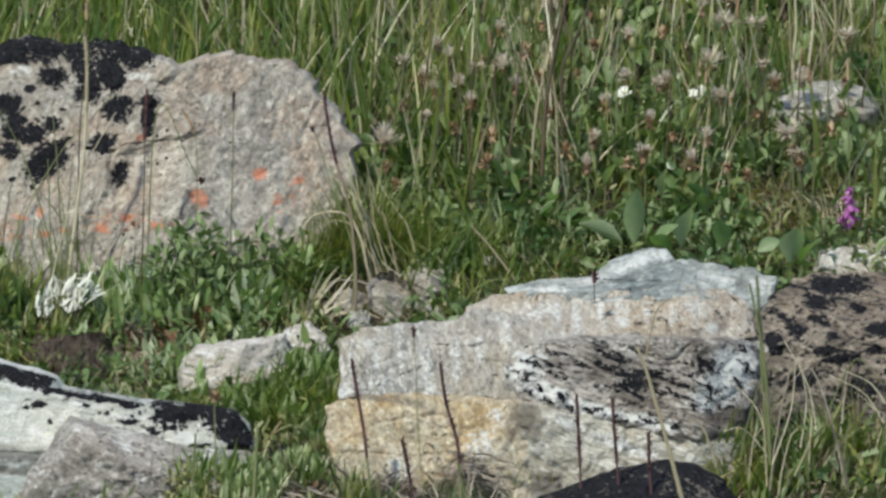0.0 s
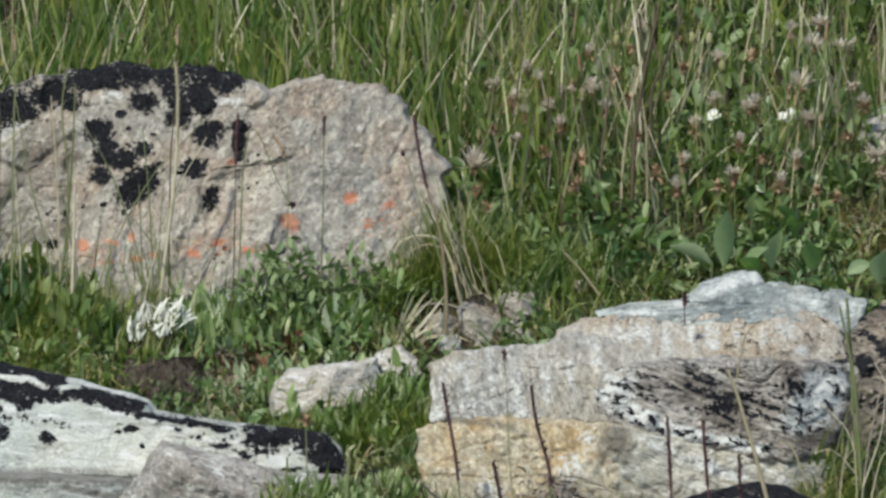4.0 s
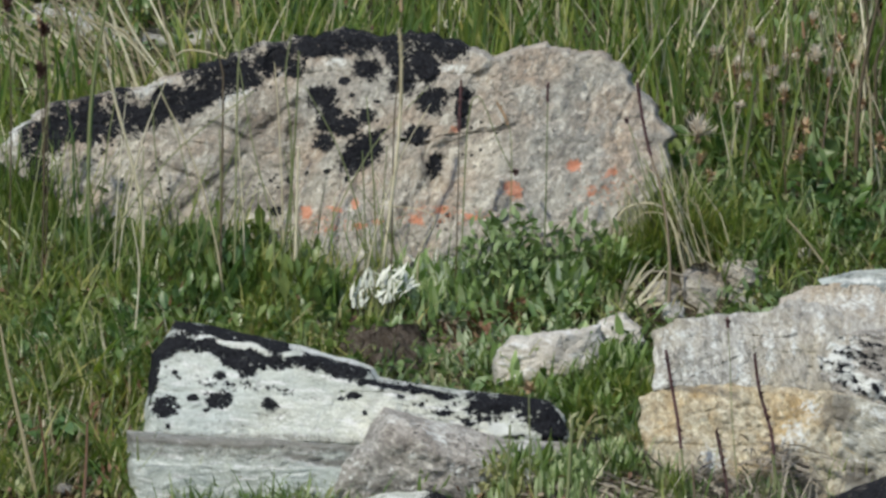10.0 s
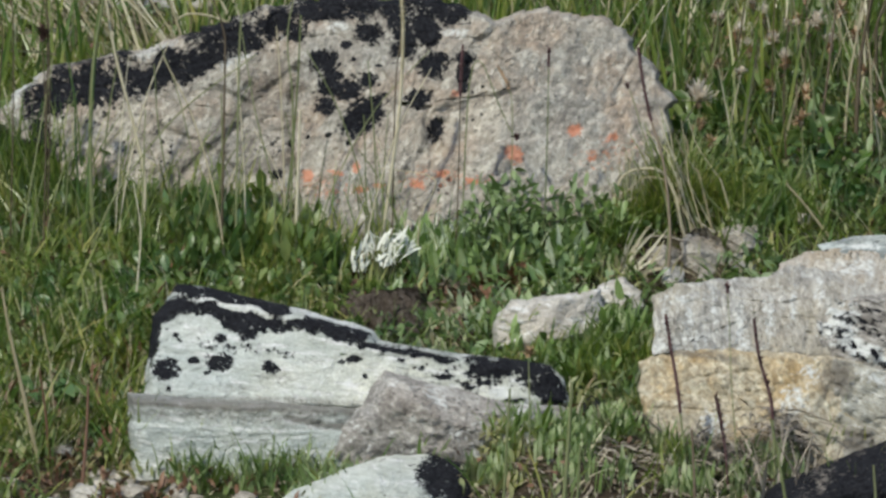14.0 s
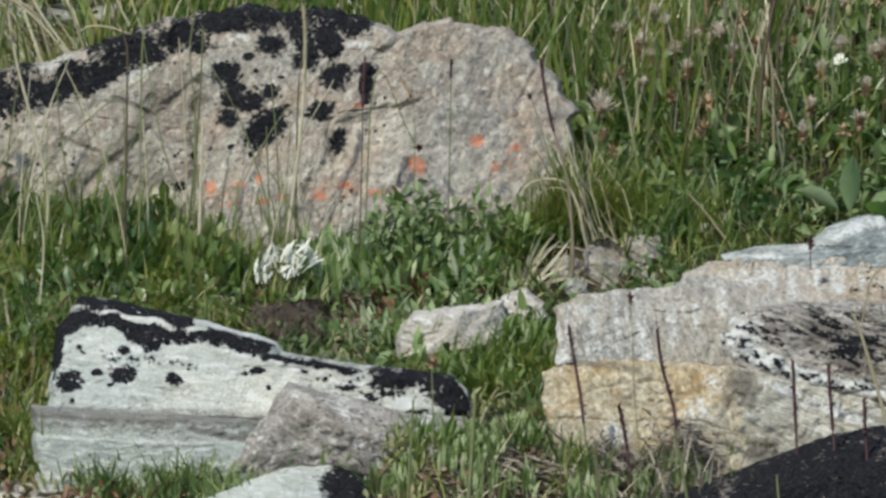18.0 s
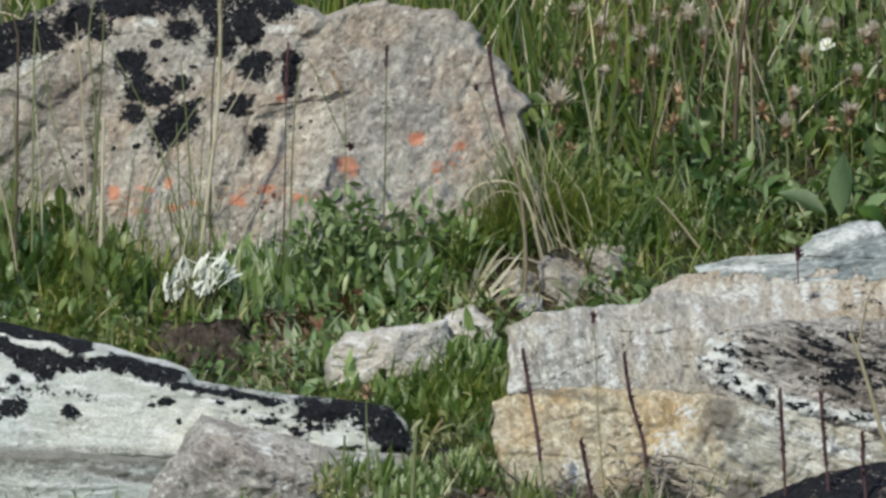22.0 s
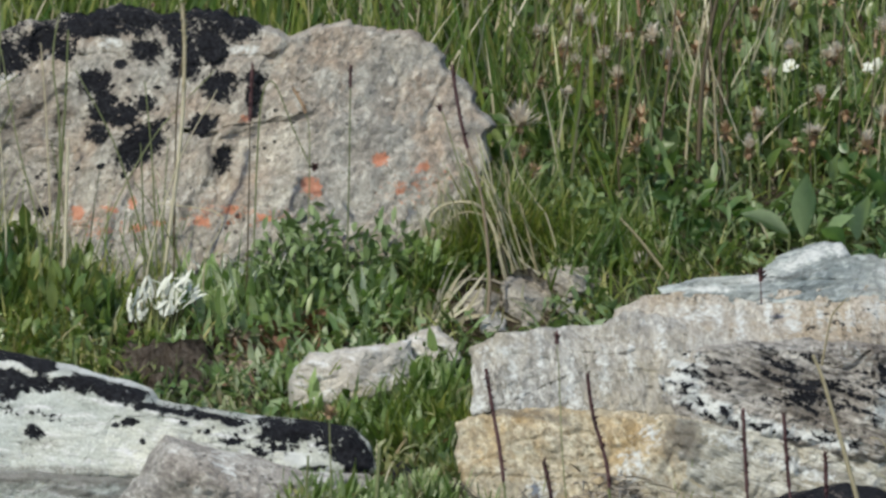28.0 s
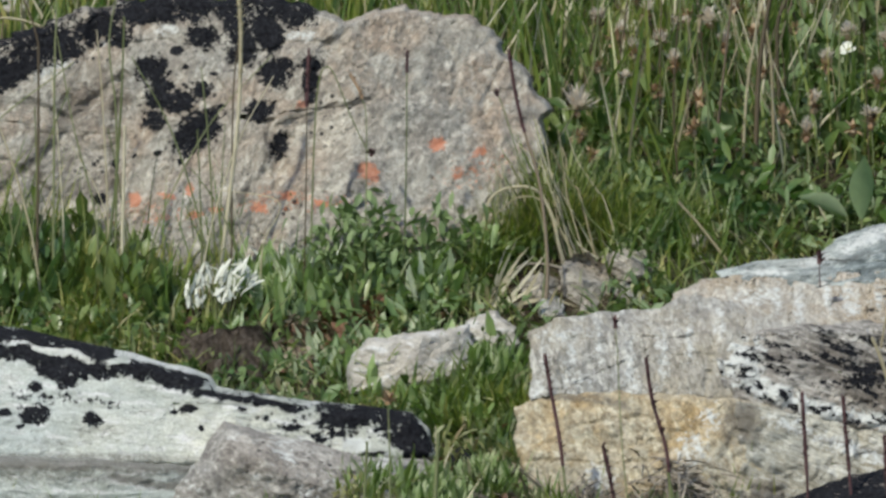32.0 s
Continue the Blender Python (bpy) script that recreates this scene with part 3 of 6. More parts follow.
def slab_marks(ab):
    wob = ab + 5 * np.stack([vnoise(np.concatenate([ab / 26, 0 * ab[:, :1]], 1), 83), vnoise(np.concatenate([ab / 26, 0 * ab[:, :1] + 7], 1), 84)], 1)
    top = stroke(wob, [(-668, -158), (-607, -161), (-537, -176), (-470, -192), (-425, -200)], 12)
    top = np.maximum(top, stroke(wob, [(-695, -203), (-650, -184), (-607, -188), (-557, -205), (-507, -220), (-447, -212), (-397, -221), (-330, -236)], 18))
    top = np.maximum(top, stroke(wob, [(-560, -214), (-520, -232)], 17))
    top = np.maximum(top, stroke(wob, [(-698, -200), (-706, -272)], 16))
    top = np.maximum(top, 0.9 * stroke(wob, [(-330, -258), (-280, -266), (-220, -272), (-169, -280)], 6))
    top = np.maximum(top, stroke(wob, [(-125, -288), (-60, -294), (0, -308), (22, -345)], 19))
    top = np.maximum(top, stroke(wob, [(-20, -310), (10, -340), (14, -366)], 22))
    spots = blob(wob, [(-579, -287, 26, 18, 0), (-672, -302, 26, 21, 0), (-487, -298, 14, 11, 0), (-626, -287, 11, 7, 0), (-577, -246, 10, 8, 0), (-536, -245, 11, 7, 0), (-338, -283, 14, 7, 0),
                       (-658, -240, 6, 6, 0), (-320, -310, 7, 5, 0), (-668, -338, 5, 7, 0), (-260, -285, 7, 5, 0), (-220, -296, 7, 5, 0), (-100, -318, 20, 8, 0), (-180, -310, 14, 6, 0), (-140, -325, 12, 7, 0), (-60, -352, 22, 8, 10), (-360, -286, 8, 5, 0), (-240, -268, 10, 5, 0), (-600, -310, 7, 5, 0)])
    spots = np.maximum(spots, 0.42 * blob(wob, [(-215, -268, 130, 15, -9), (-120, -310, 110, 20, -8), (-560, -262, 140, 12, -6)], 2))
    keep = 1 - np.clip(1.5 * blob(wob, [(-80, -335, 26, 15, 0)], 2), 0, 0.85)
    keep = keep * (1 - np.clip(1.35 * stroke(wob, [(-676, -174), (-607, -175), (-547, -190), (-487, -203), (-430, -208)], 5) - 0.25, 0, 0.85) * (0.8 + 0.5 * vnoise(np.concatenate([ab / 30, 0 * ab[:, :1]], 1), 62)))
    keep = keep * (1 - np.clip(1.2 * stroke(ab, [(-450, -192), (-390, -206), (-316, -226)], 7) - 0.3, 0, 0.8))
    # besides the lichen, a thin darker band along the lower edge
    return {"black": np.maximum(top * (1.1 + 0.35 * vnoise(np.concatenate([ab / 22, 0 * ab[:, :1]], 1), 61)), spots) * keep, "stain_and_shade": np.maximum(0.7 * blob(ab, [(-500, -356, 260, 9, -1)]), 0.5 * blob(ab, [(-470, -315, 40, 9, 0), (-560, -335, 60, 8, 0)])),
            "white": blob(ab, [(-380, -208, 76, 7, -14), (-560, -186, 110, 7, -10), (-80, -338, 24, 12, 0)]) * 0.9}


def base_marks(ab):
    # darker lines along the seam and across the ledge just below it
    return {"stain_and_shade": np.maximum(stroke(ab, [(-745, -356), (-600, -364), (-400, -370), (-240, -374)], 14), np.maximum(stroke(ab, [(-460, -385), (-380, -400), (-250, -405)], 8), 0.6 * stroke(ab, [(-745, -372), (-500, -384), (-240, -392)], 18)))}


def bottom_marks(ab):
    return {"black": 1.25 * blob(ab, [(-165, -490, 56, 44, -20), (-135, -525, 26, 40, 0)])}


def schist_marks(ab):
    p = np.concatenate([ab / 1000, np.zeros((len(ab), 1))], 1)
    along = p[:, 1] + 0.30 * p[:, 0] + 0.02 * fbm(p * 9, 3, 3)
    stripe = np.clip(0.40 + 0.95 * fbm(np.stack([p[:, 0] * 26, along * 120, 0 * along], 1), 4, 8, 0.65), 0, 1)
    where = blob(ab, [(655, -205, 150, 46, -14), (760, -240, 110, 44, -12), (832, -205, 40, 24, 0)])
    cream = blob(ab, [(776, -172, 40, 15, -8), (800, -186, 22, 12, 0)])
    rim = blob(ab, [(520, -205, 40, 44, 0), (560, -255, 60, 18, -20), (640, -285, 90, 16, -15), (740, -305, 70, 14, -12), (880, -220, 68, 44, 34), (850, -264, 44, 26, 0)])
    speck = np.clip(0.20 + 0.75 * fbm(np.stack([p[:, 0] * 60, along * 90, 0 * along + 3], 1), 3, 18, 0.6), 0, 0.62)
    return {"black": np.clip(np.maximum(stripe * where, speck * np.clip(rim * 1.6, 0, 1)) * (1 - 0.8 * cream), 0, 0.70), "white": np.maximum(rim * 0.95, 0.45 * cream),
            "stain_and_shade": np.maximum(np.maximum(0.6 * where, 0.8 * cream), blob(ab, [(880, -292, 46, 18, 0), (500, -280, 30, 16, 0), (730, -270, 80, 10, -14)]))}


def dark_marks(ab):
    p = np.concatenate([ab / 1000, np.zeros((len(ab), 1))], 1)
    wob = ab + 6 * np.stack([vnoise(np.concatenate([ab / 26, 0 * ab[:, :1]], 1), 85), vnoise(np.concatenate([ab / 26, 0 * ab[:, :1] + 7], 1), 86)], 1)
    return {"black": np.maximum(np.clip(0.17 + 0.7 * fbm(p * np.array([16, 62, 1]), 4, 31, 0.68), 0, 0.64), blob(wob, [(1071, -58, 66, 18, 0), (1031, -89, 22, 15, 0), (1003, -143, 22, 13, 0), (1107, -101, 15, 11, 0), (1039, -119, 16, 9, 0), (955, -159, 17, 11, 0), (1091, -191, 30, 16, 0), (1051, -179, 24, 12, 10), (967, -175, 16, 9, 0), (1150, -140, 30, 16, 0), (1010, -230, 36, 18, 10), (940, -230, 24, 16, 0), (1120, -250, 40, 18, 0), (1200, -190, 30, 30, 0), (975, -120, 12, 8, 0), (1140, -175, 14, 9, 0), (1065, -150, 12, 8, 0)])), "white": blob(ab, [(900, -190, 50, 30, 40), (950, -170, 30, 16, 0)]) * 0.6}


def black_marks(ab):
    p = np.concatenate([ab / 1000, np.zeros((len(ab), 1))], 1)
    return {"black": np.clip(1.0 + 0.45 * fbm(p * 14, 3, 35), 0, 1)}


def cap_marks(ab):
    return {"white": blob(ab, [(200, -255, 22, 18, 0), (260, -240, 30, 14, 0), (350, -245, 20, 20, 0), (240, -170, 40, 10, 0), (214, -205, 7, 40, 4), (254, -210, 9, 46, -4), (300, -190, 7, 40, 5), (346, -212, 9, 40, -3), (396, -200, 11, 46, 4), (440, -178, 9, 34, 0), (485, -150, 12, 26, 0)]) * 0.62, "stain_and_shade": blob(ab, [(300, -200, 60, 14, 80), (400, -180, 50, 12, 80)]) * 0.5}


def ochre_marks(ab):
    return {"white": blob(ab, [(300, -390, 26, 24, 0), (440, -350, 30, 40, 0), (470, -300, 20, 30, 0)]) * 0.6, "stain_and_shade": np.maximum(stroke(ab, [(220, -262), (300, -268), (340, -280)], 9), blob(ab, [(250, -420, 60, 16, 20), (512, -305, 34, 40, 0)])) * 0.8}


def fold_marks(ab):
    return {"stain_and_shade": blob(ab, [(525, -305, 24, 40, 0), (560, -430, 60, 30, -20), (848, -328, 34, 16, 0), (700, -345, 120, 6, -14)]), "white": blob(ab, [(600, -310, 50, 14, -15), (700, -350, 70, 20, -20)]) * 0.7}


def band_marks(ab):
    return {"white": blob(ab, [(690, -115, 16, 34, 10), (610, -120, 12, 34, 0), (655, -110, 8, 30, 4), (735, -112, 9, 28, 0), (780, -118, 12, 22, 0), (825, -105, 26, 20, 0), (850, -138, 14, 10, 0), (540, -110, 40, 14, 10), (575, -112, 9, 32, 0)]) * 0.66, "stain_and_shade": blob(ab, [(760, -158, 60, 9, 0), (870, -135, 20, 14, 20), (800, -150, 40, 8, 10)]) * 0.7,
            "black": 0.28 * blob(ab, [(650, -78, 240, 9, 2), (790, -120, 120, 30, 0), (880, -110, 40, 30, 0)], 2)}


def crest_marks(ab):
    return {"white": blob(ab, [(715, -22, 50, 13, 25), (640, -56, 34, 7, 10), (770, -10, 18, 12, 0), (860, -50, 40, 6, -10), (930, -60, 16, 14, 0), (560, -72, 40, 6, 0)]) * 0.8, "stain_and_shade": 0.6 * blob(ab, [(690, -52, 60, 6, 14), (830, -74, 70, 5, 0), (905, -60, 7, 30, 10)])}


def top_marks(ab):
    return {"black": blob(ab, [(1100, -52, 46, 12, 0), (1150, -58, 40, 10, 0), (1190, -30, 16, 9, 0)]), "white": blob(ab, [(1060, -12, 26, 22, 0), (1130, -10, 40, 16, 0)]) * 0.6}


def granite_marks(ab):
    p = np.concatenate([ab / 1000, np.zeros((len(ab), 1))], 1)
    return {"white": np.clip(0.12 + 0.5 * fbm(p * np.array([26, 34, 1]), 4, 91, 0.65), 0, 0.5), "stain_and_shade": np.clip(0.5 * fbm(p * np.array([14, 22, 1]), 3, 92), 0, 0.5)}


def lay(name, label, *args, category="boulder", group="", **more):
    me, place = stone(name, *args, **more)
    return solid(name, me, place, label, category, group)


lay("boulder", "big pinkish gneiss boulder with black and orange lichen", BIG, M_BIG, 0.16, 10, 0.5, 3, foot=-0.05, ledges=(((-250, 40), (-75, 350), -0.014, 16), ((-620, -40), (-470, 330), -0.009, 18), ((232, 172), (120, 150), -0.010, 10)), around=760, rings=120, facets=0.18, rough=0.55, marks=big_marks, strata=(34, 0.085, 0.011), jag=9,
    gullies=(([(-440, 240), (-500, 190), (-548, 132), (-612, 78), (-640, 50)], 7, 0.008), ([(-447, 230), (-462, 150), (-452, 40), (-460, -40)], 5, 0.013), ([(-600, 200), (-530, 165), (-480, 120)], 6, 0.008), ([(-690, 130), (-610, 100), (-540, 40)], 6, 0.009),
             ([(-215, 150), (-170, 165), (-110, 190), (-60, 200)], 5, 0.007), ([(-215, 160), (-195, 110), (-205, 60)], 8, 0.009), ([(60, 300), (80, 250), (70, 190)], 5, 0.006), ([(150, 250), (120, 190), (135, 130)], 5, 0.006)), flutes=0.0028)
slab = thing("layered_stone", hill(-360, -430), "pale layered quartz stone edged with black crusty lichen", "stone")


def layer(parent, name, label, *args, **more):
    me, place = stone(name, *args, **more)
    ob = part(name, me, parent, label)
    ob.location = Vector(place) - parent.location
    return ob


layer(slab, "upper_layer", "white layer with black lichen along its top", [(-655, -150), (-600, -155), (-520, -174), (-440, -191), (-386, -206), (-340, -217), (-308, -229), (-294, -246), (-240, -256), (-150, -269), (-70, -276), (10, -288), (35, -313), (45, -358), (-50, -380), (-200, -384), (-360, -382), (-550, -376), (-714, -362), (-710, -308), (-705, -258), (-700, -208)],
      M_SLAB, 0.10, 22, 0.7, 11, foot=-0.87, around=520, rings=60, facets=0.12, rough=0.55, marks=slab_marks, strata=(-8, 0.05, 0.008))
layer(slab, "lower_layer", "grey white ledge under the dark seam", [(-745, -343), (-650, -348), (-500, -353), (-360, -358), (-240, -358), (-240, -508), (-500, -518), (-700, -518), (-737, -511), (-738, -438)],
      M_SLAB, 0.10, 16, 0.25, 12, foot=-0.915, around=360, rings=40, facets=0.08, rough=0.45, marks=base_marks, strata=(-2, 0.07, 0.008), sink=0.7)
lay("stone", "rough grey granite stone leaning on the layered stone", [(-286, -300), (-226, -317), (-155, -332), (-75, -356), (31, -360), (51, -375), (60, -470), (-114, -505), (-275, -530), (-355, -530), (-440, -510), (-396, -439), (-346, -379)],
    M_GREY, 0.08, 60, 0.3, 21, foot=-0.99, around=320, rings=46, sink=0.3, rough=0.65, marks=granite_marks, category="stone")
lay("stone", "pale stone with a patch of black lichen", [(-515, -563), (-445, -515), (-335, -469), (-275, -450), (-194, -450), (-134, -467), (-122, -517), (-128, -567), (-223, -609), (-454, -611)],
    M_SLAB, 0.11, 80, 0.7, 22, around=300, rings=40, marks=bottom_marks, rough=0.7, sink=0.4, category="stone")
lay("stone", "small stone black with lichen beside the layered stone", [(60, -354), (84, -341), (108, -350), (132, -376), (124, -408), (78, -414), (56, -388)],
    M_BLACK, 0.05, 22, 0.5, 61, around=160, rings=24, marks=black_marks, category="stone", group="small stones")
lay("stone", "low white quartz stone among the leaves", [(-95, -228), (-90, -203), (-60, -173), (0, -165), (60, -160), (95, -153), (105, -188), (100, -223), (40, -248), (-40, -263), (-90, -263)],
    M_PALE, 0.07, 12, 0.6, 23, foot=-0.56, around=240, rings=36, rough=0.8, facets=0.35, jag=5, category="stone", group="small stones")
lay("stone", "small white angular stone", [(90, -148), (110, -138), (140, -130), (170, -158), (180, -183), (160, -203), (130, -213), (95, -208)],
    M_PALE, 0.05, 7, 0.5, 24, foot=-0.44, around=180, rings=26, rough=0.4, facets=0.4, category="stone", group="small stones")
for seed, material, shape in ((25, M_STONE, [(176, -94), (192, -78), (222, -74), (240, -88), (232, -114), (190, -122)]),
                              (26, M_STONE, [(240, -72), (250, -50), (284, -42), (312, -58), (320, -96), (302, -130), (258, -134), (238, -108)]),
                              (27, M_STONE, [(300, -54), (322, -36), (374, -32), (404, -48), (398, -76), (342, -88), (312, -80)]),
                              (28, M_CAP, [(318, -98), (338, -88), (374, -94), (378, -114), (332, -122)]),
                              (29, M_CAP, [(198, -122), (214, -106), (240, -110), (246, -138), (210, -144)]),
                              (30, M_BAND, [(424, -24), (444, -10), (472, -14), (468, -34), (432, -38)])):
    lay("stone", "small grey brown stone half sunk in the soil", shape, material, 0.035, 4, 0.9, seed, around=180, rings=26, rough=0.7, facets=0.75, jag=7, category="stone", group="small stones")

for seed, material, label, shape in (
        (251, M_GREY, "flat grey stone under the layered stone", [(-645, -470), (-622, -458), (-590, -460), (-570, -478), (-576, -504), (-640, -506)]),
        (252, M_PALE, "whitish angular stone on bare soil", [(-843, -520), (-826, -506), (-800, -508), (-786, -526), (-796, -544), (-838, -542)]),
        (253, M_BLUE, "blue grey stone on bare soil", [(-900, -548), (-880, -534), (-850, -538), (-838, -556), (-856, -572), (-896, -570)]),
        (254, M_BAND, "pale pinkish stone on bare soil", [(-712, -556), (-700, -536), (-678, -542), (-672, -574), (-700, -584)]),
        (255, M_STONE, "brown stone half sunk in soil", [(-760, -524), (-738, -504), (-706, -512), (-700, -536), (-730, -548)]),
        (256, M_STONE, "brown stone half sunk in soil", [(-680, -520), (-660, -504), (-632, -512), (-634, -538), (-668, -542)]),
        (257, M_GREY, "small grey stone in the grass", [(-880, -446), (-862, -436), (-838, -442), (-836, -458), (-870, -464)]),
        (258, M_STONE, "brown stone half sunk in soil", [(-560, -534), (-540, -516), (-510, -522), (-506, -546), (-544, -556)])):
    lay("stone", label, shape, material, 0.03, 9, 0.6, seed, around=120, rings=16, rough=0.6, facets=0.5, jag=4, category="stone", group="small stones")


def ledge_depth(ab):
    """The face of the ledge: steep at the foot, laid back above."""
    c = np.interp(ab[:, 1], [-520, -455, -270, -165, -75, 10], [-1.00, -0.94, -0.83, -0.76, -0.60, -0.42])
    p = np.concatenate([ab / 1000, np.zeros((len(ab), 1))], 1)
    return c + 0.02 * fbm(p * 4, 3, 77) + 0.03 * np.clip((ab[:, 0] - 420) / 400, 0, 1) + 0.10 * np.clip((ab[:, 0] - 820) / 120, 0, 1)


ledge = thing("rock_ledge", hill(600, -430), "layered rock ledge of white, ochre and dark striped stone", "rock")
layer(ledge, "white_block", "grey white quartzite block", [(190, -162), (230, -141), (290, -134), (390, -128), (430, -105), (500, -118), (560, -150), (575, -215), (545, -272), (391, -266), (291, -267), (231, -261), (191, -270)],
      M_CAP, 0.12, 14, 0.55, 31, field=ledge_depth, groove=0.006, around=360, rings=46, facets=0.15, rough=0.75, marks=cap_marks, strata=(82, 0.05, 0.010), front=0.012, jag=6)
layer(ledge, "ochre_block", "yellow ochre stained block", [(166, -282), (201, -261), (291, -256), (391, -260), (486, -265), (560, -275), (565, -330), (555, -400), (530, -500), (332, -505), (195, -495), (182, -382), (171, -332)],
      M_OCHRE, 0.12, 14, 0.4, 32, field=ledge_depth, groove=0.014, around=360, rings=46, facets=0.12, rough=0.7, marks=ochre_marks, front=0.02, jag=6)
layer(ledge, "pink_band", "pink and cream banded layer", [(415, -105), (460, -82), (510, -76), (590, -79), (691, -73), (791, -64), (881, -69), (921, -97), (930, -152), (882, -166), (741, -170), (591, -172), (491, -176), (431, -170)],
      M_BAND, 0.12, 14, 1.3, 33, marks=band_marks, field=ledge_depth, groove=0.005, around=420, rings=46, facets=0.15, rough=0.8, strata=(80, 0.06, 0.010), front=-0.004, jag=6)
layer(ledge, "blue_slab", "blue grey slab on top", [(480, -70), (550, -54), (630, -49), (680, -18), (740, 5), (770, 2), (785, -18), (851, -22), (878, -30), (886, -42), (898, -30), (921, -30), (940, -44), (962, -46), (968, -62), (952, -92), (938, -116), (905, -120), (888, -98), (791, -93), (590, -99), (490, -90)],
      M_BLUE, 0.12, 14, 1.2, 34, field=ledge_depth, groove=0.02, around=440, rings=46, facets=0.4, rough=1.0, marks=crest_marks, strata=(14, 0.035, 0.010), front=-0.01, jag=5)
layer(ledge, "striped_layer", "dark striped schist layer", [(472, -222), (480, -195), (505, -172), (545, -160), (591, -154), (711, -148), (841, -158), (881, -152), (927, -162), (937, -237), (892, -330), (832, -345), (692, -319), (592, -300), (540, -288), (500, -268), (480, -250)],
      M_SCHIST, 0.12, 14, 0.75, 35, field=ledge_depth, groove=0.022, around=460, rings=56, facets=0.18, rough=0.9, marks=schist_marks, strata=(-16, 0.03, 0.012), front=0.026, jag=7)
layer(ledge, "folded_layer", "pale folded layer at the foot", [(505, -268), (592, -290), (692, -304), (790, -318), (862, -312), (905, -340), (890, -420), (770, -485), (623, -500), (548, -500), (530, -430), (512, -380), (520, -330), (502, -290)],
      M_FOLD, 0.12, 14, 0.6, 36, marks=fold_marks, field=ledge_depth, groove=0.006, around=320, rings=40, facets=0.15, rough=0.8, strata=(-18, 0.04, 0.012), front=0.022, jag=7)
layer(ledge, "brown_layer", "brown schist layer speckled with black lichen", [(862, -215), (915, -150), (945, -97), (991, -57), (1031, -41), (1091, -36), (1160, -36), (1232, -55), (1293, -115), (1313, -205), (1294, -275), (1161, -316), (1043, -317), (923, -328), (843, -370), (822, -318)],
    M_DARK, 0.14, 20, 1.0, 37, field=ledge_depth, groove=0.008, around=460, rings=60, rough=1.2, marks=dark_marks, strata=(-8, 0.035, 0.014), front=0.0, jag=6)
lay("stone", "small pale stone with black lichen behind the ledge", [(1026, -41), (1041, -1), (1081, 12), (1159, 14), (1232, 0), (1262, -35), (1232, -65), (1160, -66), (1071, -61)],
    M_BAND, 0.07, 36, 0.7, 38, around=240, rings=30, marks=top_marks, rough=0.7, category="stone")
lay("boulder", "boulder covered with black lichen", [(340, -570), (410, -495), (520, -450), (620, -410), (692, -386), (773, -370), (823, -380), (873, -406), (903, -448), (920, -500), (900, -570), (620, -600)],
    M_BLACK, 0.14, 90, 0.6, 39, around=360, rings=50, marks=black_marks, sink=0.2)
lay("stone", "far grey stone half hidden by grass", [(942, 232), (962, 278), (1008, 298), (1076, 302), (1122, 290), (1146, 252), (1136, 216), (1009, 210)],
    M_CAP, 0.10, 40, 0.9, 40, around=200, rings=26, sink=-0.2, category="stone", group="far stones")
lay("stone", "low grey white stone behind dry grass", [(-981, 372), (-941, 402), (-891, 414), (-831, 407), (-760, 372), (-670, 357), (-600, 372), (-570, 357), (-600, 332), (-800, 322), (-941, 332)],
    M_CAP, 0.09, 40, 0.9, 41, around=240, rings=26, category="stone", group="far stones")
lay("stone", "pale stone at the grass edge", [(1148, -326), (1183, -296), (1234, -316), (1244, -376), (1164, -376)],
    M_SLAB, 0.05, 30, 0.5, 42, around=140, rings=20, category="stone", group="small stones")

# ---- the hillside, one sheet to the horizon ----
def spread(fine, reach, growth):
    """Steps that widen away from the stones."""
    v = [0.0]
    while v[-1] < reach:
        v.append(v[-1] + max(fine, (v[-1] - 1.8) * growth))
    return np.array(v)


half = spread(0.022, 1500, 0.22)
xs = np.concatenate([-half[:0:-1], half])
ys = xs
gx, gy = np.meshgrid(xs, ys)
gz = ground_z(gx, gy)
nx = len(xs)
gi = np.arange(nx * nx).reshape(nx, nx)
gf = np.stack([gi[:-1, :-1], gi[:-1, 1:], gi[1:, 1:], gi[1:, :-1]], -1).reshape(-1, 4)
tagged(new("ground", mesh_of("ground", np.stack([gx, gy, gz], -1).reshape(-1, 3), gf, M_SOIL, True)), "mossy brown hillside soil under the plants", "ground", kind="structure")

# ---- the plant cover ----
BLADE = [1.0, 0.95, 0.8, 0.6, 0.35, 0.04]
OVAL = [0.15, 0.85, 1.0, 0.05]
LANCE = [0.3, 1.0, 0.8, 0.05]


def scattered(n, a, b, density=None, seed=0):
    """n places on the bank within ranges of a and b, thinned by a density from 0 to 1."""
    r = np.random.default_rng(seed)
    aa, bb = r.uniform(*a, n), r.uniform(*b, n)
    if density is not None:
        keep = r.uniform(0, 1, n) < density(aa, bb)
        aa, bb = aa[keep], bb[keep]
    return aa, bb


def clumpy(aa, bb, size, seed):
    return vnoise(np.stack([aa / size, bb * 2.1 / size, 0 * aa], 1), seed)


def bare(aa, bb):
    """0 on the dug soil of the burrow and the trampled spots, 1 elsewhere."""
    ab = np.stack([aa, bb], 1)
    return 1 - blob(ab, [(-285, -196, 120, 48, -8), (-200, -214, 110, 32, -10), (-293, -142, 42, 14, 0), (-150, -175, 90, 28, 5), (275, -88, 130, 44, 6), (420, -66, 80, 24, 10), (-640, -545, 270, 40, 0), (60, -500, 330, 40, 0), (1030, 60, 140, 44, 0), (-300, -135, 40, 20, 0), (-340, -100, 130, 22, 0)], 2)


